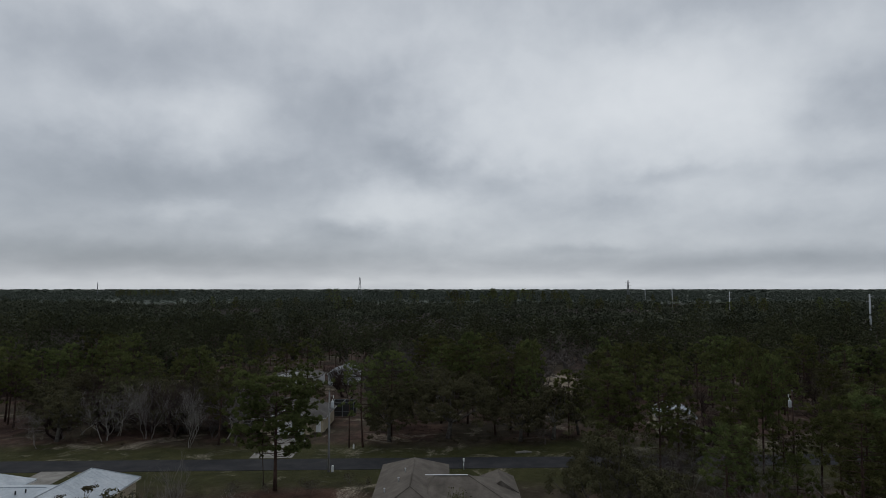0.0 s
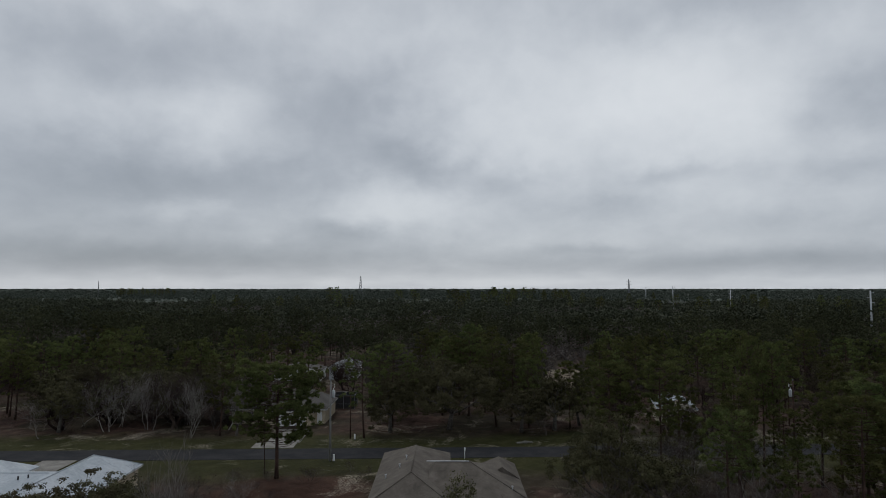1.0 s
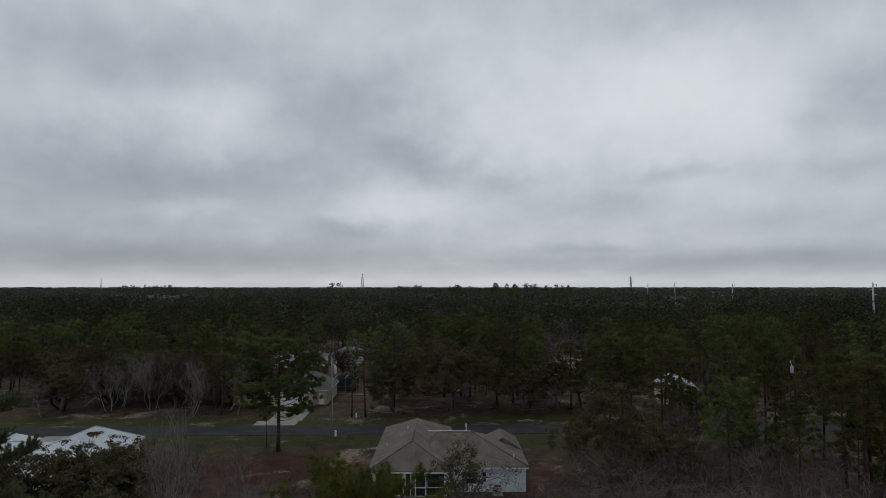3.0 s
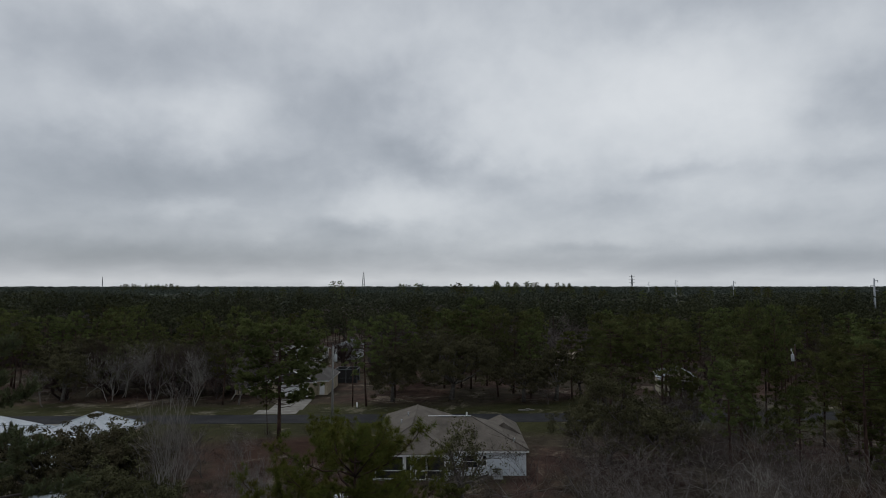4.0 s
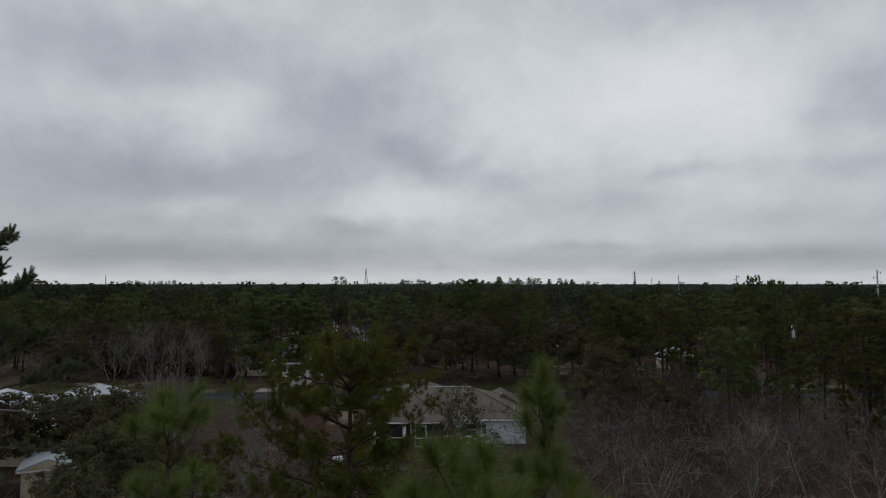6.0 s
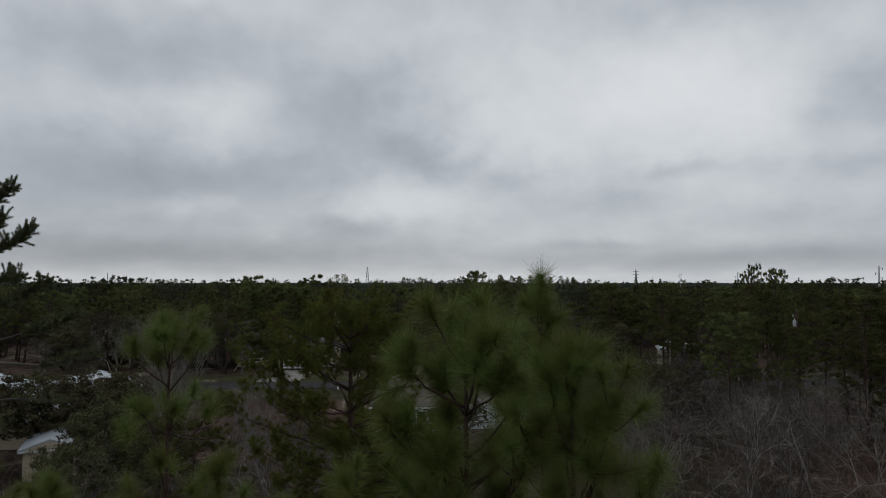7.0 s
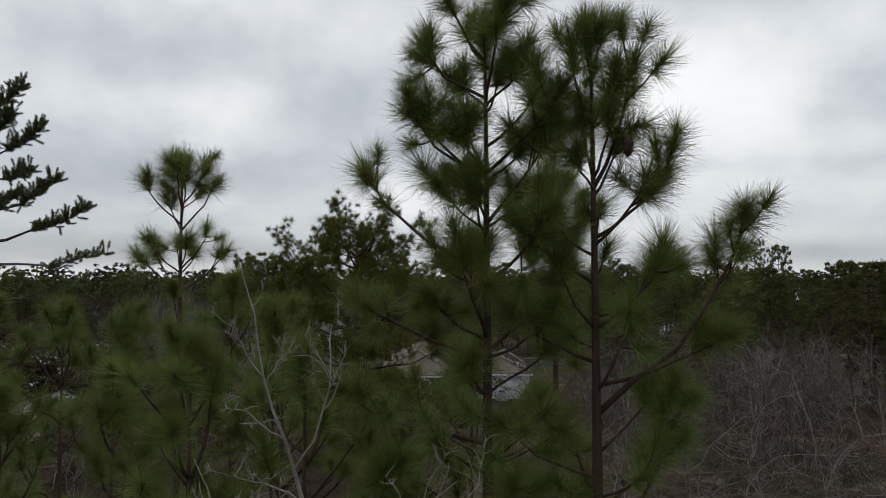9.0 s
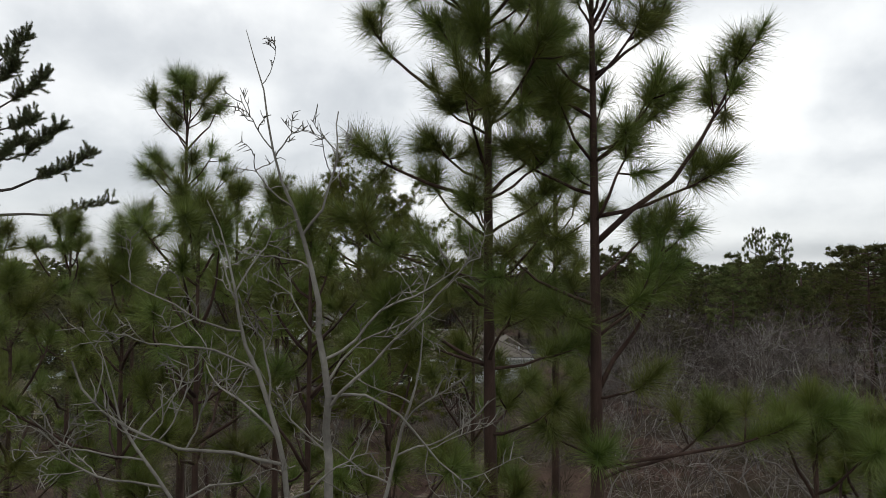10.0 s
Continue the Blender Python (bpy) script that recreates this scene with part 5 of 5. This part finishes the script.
for x, y, h in ((-7.5, 50, 5), (-4, 44, 5.5), (-1, 49, 4.5), (3.5, 46, 5.5), (6.5, 52, 5), (8.5, 47, 6), (-9.5, 42, 6), (-6, 38, 5.5), (1.0, 40, 5)):
    bare(x, y, h, 1.3, "spreading leafless scrub oak", "leafless thicket")
for i in range(34):
    x, y = rnd.uniform(-34, -5), rnd.uniform(58, 86)
    if x < -35 + 0.3 * (y - 58) or (x > -9.5 and y > 62):
        continue
    bare(x, y, rnd.uniform(1.6, 3.4), 1.3, "low leafless shrub in dry grass", "low shrubs")
for i in range(22):
    x, y = rnd.uniform(-66, -31), rnd.uniform(109.5, 118)
    bare(x, y, rnd.uniform(10, 14.5), rnd.uniform(1.0, 1.35), "leafless grey tree at the edge of the woods", "bare trees", far=i % 3 == 0, pale=i % 3 == 1)
for x, y, h in ((-26, 164, 9), (-23.5, 152, 10), (-27.5, 168, 9), (-21, 146, 9), (36.5, 105, 9), (40, 107, 8), (43, 106, 10)):
    bare(x, y, h, 1.0, "leafless tree before pale buildings", "bare trees", far=True)

# left-hand pine whose limbs reach into view
near_pine(-15.0, 20.0, 18.6, 61, 9.0, 0.85, 0.15, "older pine with short dense needle tufts on long pale limbs", slope=0.2, top_r=0.5, tufts=TUFTS_SMALL, whorl=0.7,
          up_top=45, up_low=5, per=(3, 5), inner=0.58, droop=0.2, tip=0.85, bark=GREYLIMB,
          extra=((12.9, -20, 5.9, 5, 110), (12.4, -10, 5.4, 4, 50), (14.2, -24, 4.6, 6, 110), (14.8, -30, 4.2, 6, 90), (15.4, -27, 4.1, 8, 110), (16.0, -33, 3.7, 8, 90), (16.6, -25, 3.4, 12, 80), (13.6, -34, 4.4, 4, 70),
                 (11.2, -20, 4.4, 2, 26), (10.4, -35, 3.6, 4, 24), (13.3, -45, 3.4, 6, 34)))
for x, y, h in ((-11, 30, 8.5), (-28.5, 36, 9)):
    pine(x, y, h, 1.0)

# ---------------------------------------------------------------- the woods beyond the road


def keep_clear(x, y):
    """Open ground: road corridor, house plots, the sandy clearing, lawns."""
    if y < 108.5 + 0.01 * x:
        return True
    if -34 < x < -10.5 and y < 136:
        return True
    if -0.160 < x / y < -0.132 and y < 176:
        return True
    if -12 < x < 14 and y < 119:
        return True
    if 0.15 < x / y < 0.225 and 118 < y < 197:
        return True
    if 36 < x < 47 and y < 125:
        return True
    if -45 < x < -19 and 150 < y < 186:
        return True
    if -45 < x < -33 and y < 114:
        return True
    # gaps before the far houses
    if (abs(x / y + 0.159) < 0.013 or abs(x / y + 0.219) < 0.013) and 440 < y < 528:
        return True
    # cut strip along the transmission line
    for px, py in ((191.5, 290), (208, 469), (240, 677)):
        if abs(x / y - px / py) < 0.009 and 0.74 * py < y < py + 3:
            return True
    return False


singles, spots = 0, []
while singles < 200:
    y = math.sqrt(rnd.uniform(107 ** 2, 165 ** 2))
    x = rnd.uniform(-0.76, 0.76) * y
    if keep_clear(x, y) or any((x - a) ** 2 + (y - b) ** 2 < 10 for a, b in spots):
        continue
    spots.append((x, y))
    singles += 1
    q = rnd.random() if x > -28 else rnd.uniform(0.38, 1.0)
    if q < 0.62:
        back_pine(x, y, rnd.uniform(10.5, 14.4), rnd.uniform(0.85, 1.2))
    elif q < 0.80:
        bare(x, y, rnd.uniform(8, 12), rnd.uniform(0.9, 1.3), far=True, group="woods beyond the road")
    else:
        oak(x, y, rnd.uniform(7, 10.5), rnd.uniform(0.8, 1.1))


def scatter(name, templates, places, mat, label):
    """Many trees joined into one mesh: each place is (x, y, height factor, width factor, turn, which)."""
    out = Soup()
    for i, (v, t) in enumerate(templates):
        p = places[places[:, 5] == i]
        if not len(p):
            continue
        c, s = np.cos(p[:, 4])[:, None], np.sin(p[:, 4])[:, None]
        w, h = p[:, 3:4], p[:, 2:3]
        vx = (v[None, :, 0] * c - v[None, :, 1] * s) * w + p[:, 0:1]
        vy = (v[None, :, 0] * s + v[None, :, 1] * c) * w + p[:, 1:2]
        vz = v[None, :, 2] * h
        n = len(v)
        tt = t[None] + (np.arange(len(p)) * n)[:, None, None]
        out.tris(np.stack([vx, vy, vz], -1).reshape(-1, 3), tt.reshape(-1, 3))
    ob = new(name, out.mesh(name, mat, True))
    return tagged(ob, label, "woods", kind="stuff")


def merged(soups):
    s = Soup()
    for q in soups:
        s.tris(*q.arrays())
    return s.arrays()


def far_clump(seed, h, r, lumps, n, size, base=0.35, lump=0.9):
    """A far tree: a crown of uneven clumps of leaf sprays."""
    rng = rng_of(seed)
    s = Soup()
    q = unit(rng.normal(size=(lumps, 3)))
    at = q * rng.uniform(0.3, 0.85, (lumps, 1)) * [r, r, h * (1 - base) / 2] + [0, 0, h * (1 + base) / 2]
    s.clumps(at, lump * rng.uniform(0.7, 1.3, lumps), n, size, rng, 0.8, 0.4)
    return s


def woods(y0, y1, area, seed):
    """Random places between two distances, within the view and a margin."""
    rng = rng_of(seed)
    n = int(0.78 * (y1 ** 2 - y0 ** 2) / area)
    y = np.sqrt(rng.uniform(y0 ** 2, y1 ** 2, n))
    x = rng.uniform(-0.78, 0.78, n) * y
    ok = np.array([not keep_clear(a, b) for a, b in zip(x, y)])
    x, y = x[ok], y[ok]
    n = len(x)
    lumps = 1 + 0.10 * np.sin(x * 0.021 + seed) * np.cos(y * 0.013) + 0.06 * np.sin(x * 0.07 + y * 0.05)
    h = lumps * rng.uniform(0.64, 1.12, n)
    return rng, x, y, h, n


rng, x, y, h, n = woods(150, 300, 30, 51)
kind = rng.integers(0, 6, n)
low = rng.random(n) < 0.3
h = np.where(low, h * rng.uniform(0.5, 0.8, n), h)
bare_zone = np.sin(x * 0.045 + 1.0) * np.cos(y * 0.033) + rng.normal(size=n) * 0.5
tmpl = [mid_pine(13.5, 400 + i, 0.62, 2.9, 24, 3, 0.8, 0.2, 1, heart=14, spray=0.36, dome=0.4)[1].arrays() for i in range(4)]
is_bare = bare_zone > 0.42
tmpl += [far_clump(480 + i, 11.0, 3.4, 14, 15, 0.6, 0.3, 1.2).arrays() for i in range(2)]
P = np.stack([x, y, h, rng.uniform(0.65, 1.5, n), rng.uniform(0, 6.28, n), kind], 1)
scatter("pine_woods", tmpl, P[~is_bare], WOODS, "dark green pine woods behind the houses")
stems = [Soup().tube([(0, 0, -0.2), (0, 0, 10.0)], [0.15, 0.06], 4, cap=False).arrays() for i in range(6)]
scatter("pine_stems", stems, P[~is_bare], BARK, "bare dark pine stems within the woods")
tb = [merged(bare_tree(10.5, 450 + i, 2, 0.013, 3, 3.0, 0.25, (6, 8), stout=2)) for i in range(6)]
scatter("bare_woods", tb, P[is_bare], FARTWIG, "patches of leafless grey trees in the woods")

rng, x, y, h, n = woods(292, 720, 42, 52)
kind = rng.integers(0, 4, n)
is_bare = (np.sin(x * 0.022 + 2.0) * np.cos(y * 0.017 + 1) + rng.normal(size=n) * 0.4) > 0.38
h = h * np.where(rng.random(n) < 0.3, rng.uniform(0.55, 0.85, n), 1.0)
P = np.stack([x, y, h, rng.uniform(0.7, 1.9, n), rng.uniform(0, 6.28, n), kind], 1)
t2 = [far_clump(500 + i, 13.5, 2.7, 10, 11, 0.85, lump=1.1) for i in range(4)]
scatter("pine_woods", [q.arrays() for q in t2], P[~is_bare], MIDHAZEGREEN, "dark pine woods in the distance")
t2b = [far_clump(520 + i, 10.5, 3.0, 9, 9, 0.55) for i in range(4)]
scatter("bare_woods", [q.arrays() for q in t2b], P[is_bare], FARTWIG, "distant patches of leafless grey trees")

rng, x, y, h, n = woods(720, 2000, 270, 53)
# a rise of taller pines ahead
ridge = np.exp(-((x - 40) / 260.0) ** 2 - ((y - 900) / 200.0) ** 2)
h = h * (1 + 0.35 * ridge)
kind = rng.integers(0, 4, n)
P = np.stack([x, y, h, rng.uniform(0.9, 1.6, n), rng.uniform(0, 6.28, n), kind], 1)
t3 = [far_clump(540 + i, 14.0, 3.4, 6, 8, 1.5, lump=1.6) for i in range(4)]
scatter("pine_woods", [q.arrays() for q in t3], P, HAZEGREEN, "far pine woods near the horizon")
rng, x, y, h, n = woods(2000, 4900, 2400, 54)
P = np.stack([x, y, h, rng.uniform(2.0, 4.5, n), rng.uniform(0, 6.28, n), rng.integers(0, 4, n)], 1)
t4 = [far_clump(560 + i, 14.0, 7.0, 4, 5, 5.0, lump=3.5) for i in range(4)]
scatter("pine_woods", [q.arrays() for q in t4], P, HAZEGREEN, "farthest woods along the horizon")


for a0, a1, y0, y1, h0, h1, n in ((50, 152, 720, 800, 18, 24, 30), (-60, 45, 730, 800, 16, 22, 14), (-122, -112, 688, 694, 22.5, 24, 2),
                                  (-600, -480, 1150, 1250, 19, 23, 22), (-200, 300, 420, 640, 15, 18.5, 26), (120, 330, 300, 520, 15, 17.5, 14)):
    for i in range(n):
        back_pine(rnd.uniform(a0, a1), rnd.uniform(y0, y1), rnd.uniform(h0, h1), rnd.uniform(0.55, 0.85), "tall pines above the far woods",
                  "tall pine standing above the far woods")


def canopy(ys, wide, cols, low, high, mat, label, seed):
    """The closed tree tops of the far woods, under the crowns; open where the woods are cut."""
    s = Soup()
    rng = rng_of(seed)
    rows = []
    for yy in ys:
        xs = np.linspace(-wide * yy, wide * yy, cols)
        rows.append(np.stack([xs, yy + rng.uniform(-1, 1, cols), rng.uniform(low, high, cols)], 1))
    v = np.concatenate(rows)
    i = (np.arange(len(ys) - 1)[:, None] * cols + np.arange(cols - 1)[None, :]).ravel()
    i = i[[not keep_clear(*((v[j] + v[j + cols + 1]) / 2)[:2]) for j in i]]
    s.tris(v, np.concatenate([np.stack([i, i + 1, i + cols + 1], 1), np.stack([i, i + cols + 1, i + cols], 1)]))
    tagged(new("woods_canopy", s.mesh("woods_canopy", mat, True)), label, "woods", kind="stuff")


canopy(np.arange(300, 700, 5.0), 0.8, 240, 1.0, 5.0, MIDHAZEGREEN, "low leafy undergrowth of the distant woods", 9)
canopy(np.concatenate([np.arange(694, 1000, 20.0), np.arange(1000, 4950, 90.0)]), 0.85, 150, 5.5, 8.5, HAZEGREEN, "closed canopy of the far woods", 10)
clearing = Soup().box((33.0, 172, -0.045), (17, 38, 0.1), -10)
tagged(new("sand_clearing", clearing.mesh("sand_clearing", SANDFIELD)), "pale sandy clearing with dry grass in the woods", "clearing", kind="structure")


def brush():
    """Low scrub, dry grass and litter sprays on the ground between the trees."""
    rng = rng_of(77)
    s = Soup()
    n = 2600
    y = np.sqrt(rng.uniform(8 ** 2, 64 ** 2, n))
    x = rng.uniform(-0.78, 0.78, n) * y
    y2 = rng.uniform(106, 150, 1500)
    x2 = rng.uniform(-0.78, 0.78, 1500) * y2
    ok = np.array([not (-34 < a < -10.5 and b < 128) for a, b in zip(x2, y2)])
    x, y = np.concatenate([x, x2[ok]]), np.concatenate([y, y2[ok]])
    keep = ~((np.abs(x) < 9) & (y > 62) & (y < 90)) & ~((x < -36) & (y > 55) & (y < 82))
    x, y = x[keep], y[keep]
    r = rng.uniform(0.3, 0.9, len(x))
    k = 26
    a = rng.uniform(0, 6.28, (len(x), k))
    o = np.stack([x[:, None] + np.cos(a) * r[:, None] * 0.4, y[:, None] + np.sin(a) * r[:, None] * 0.4, 0 * a], -1).reshape(-1, 3)
    d = unit(np.stack([np.cos(a), np.sin(a), rng.uniform(0.5, 2.2, a.shape)], -1).reshape(-1, 3))
    s.blades(o, d, np.repeat(r * rng.uniform(0.6, 1.3, len(r)), k), 0.022, rng)
    tagged(new("scrub", s.mesh("scrub", BRUSH)), "low dry scrub and wiregrass tufts", "scrub", kind="stuff")


brush()
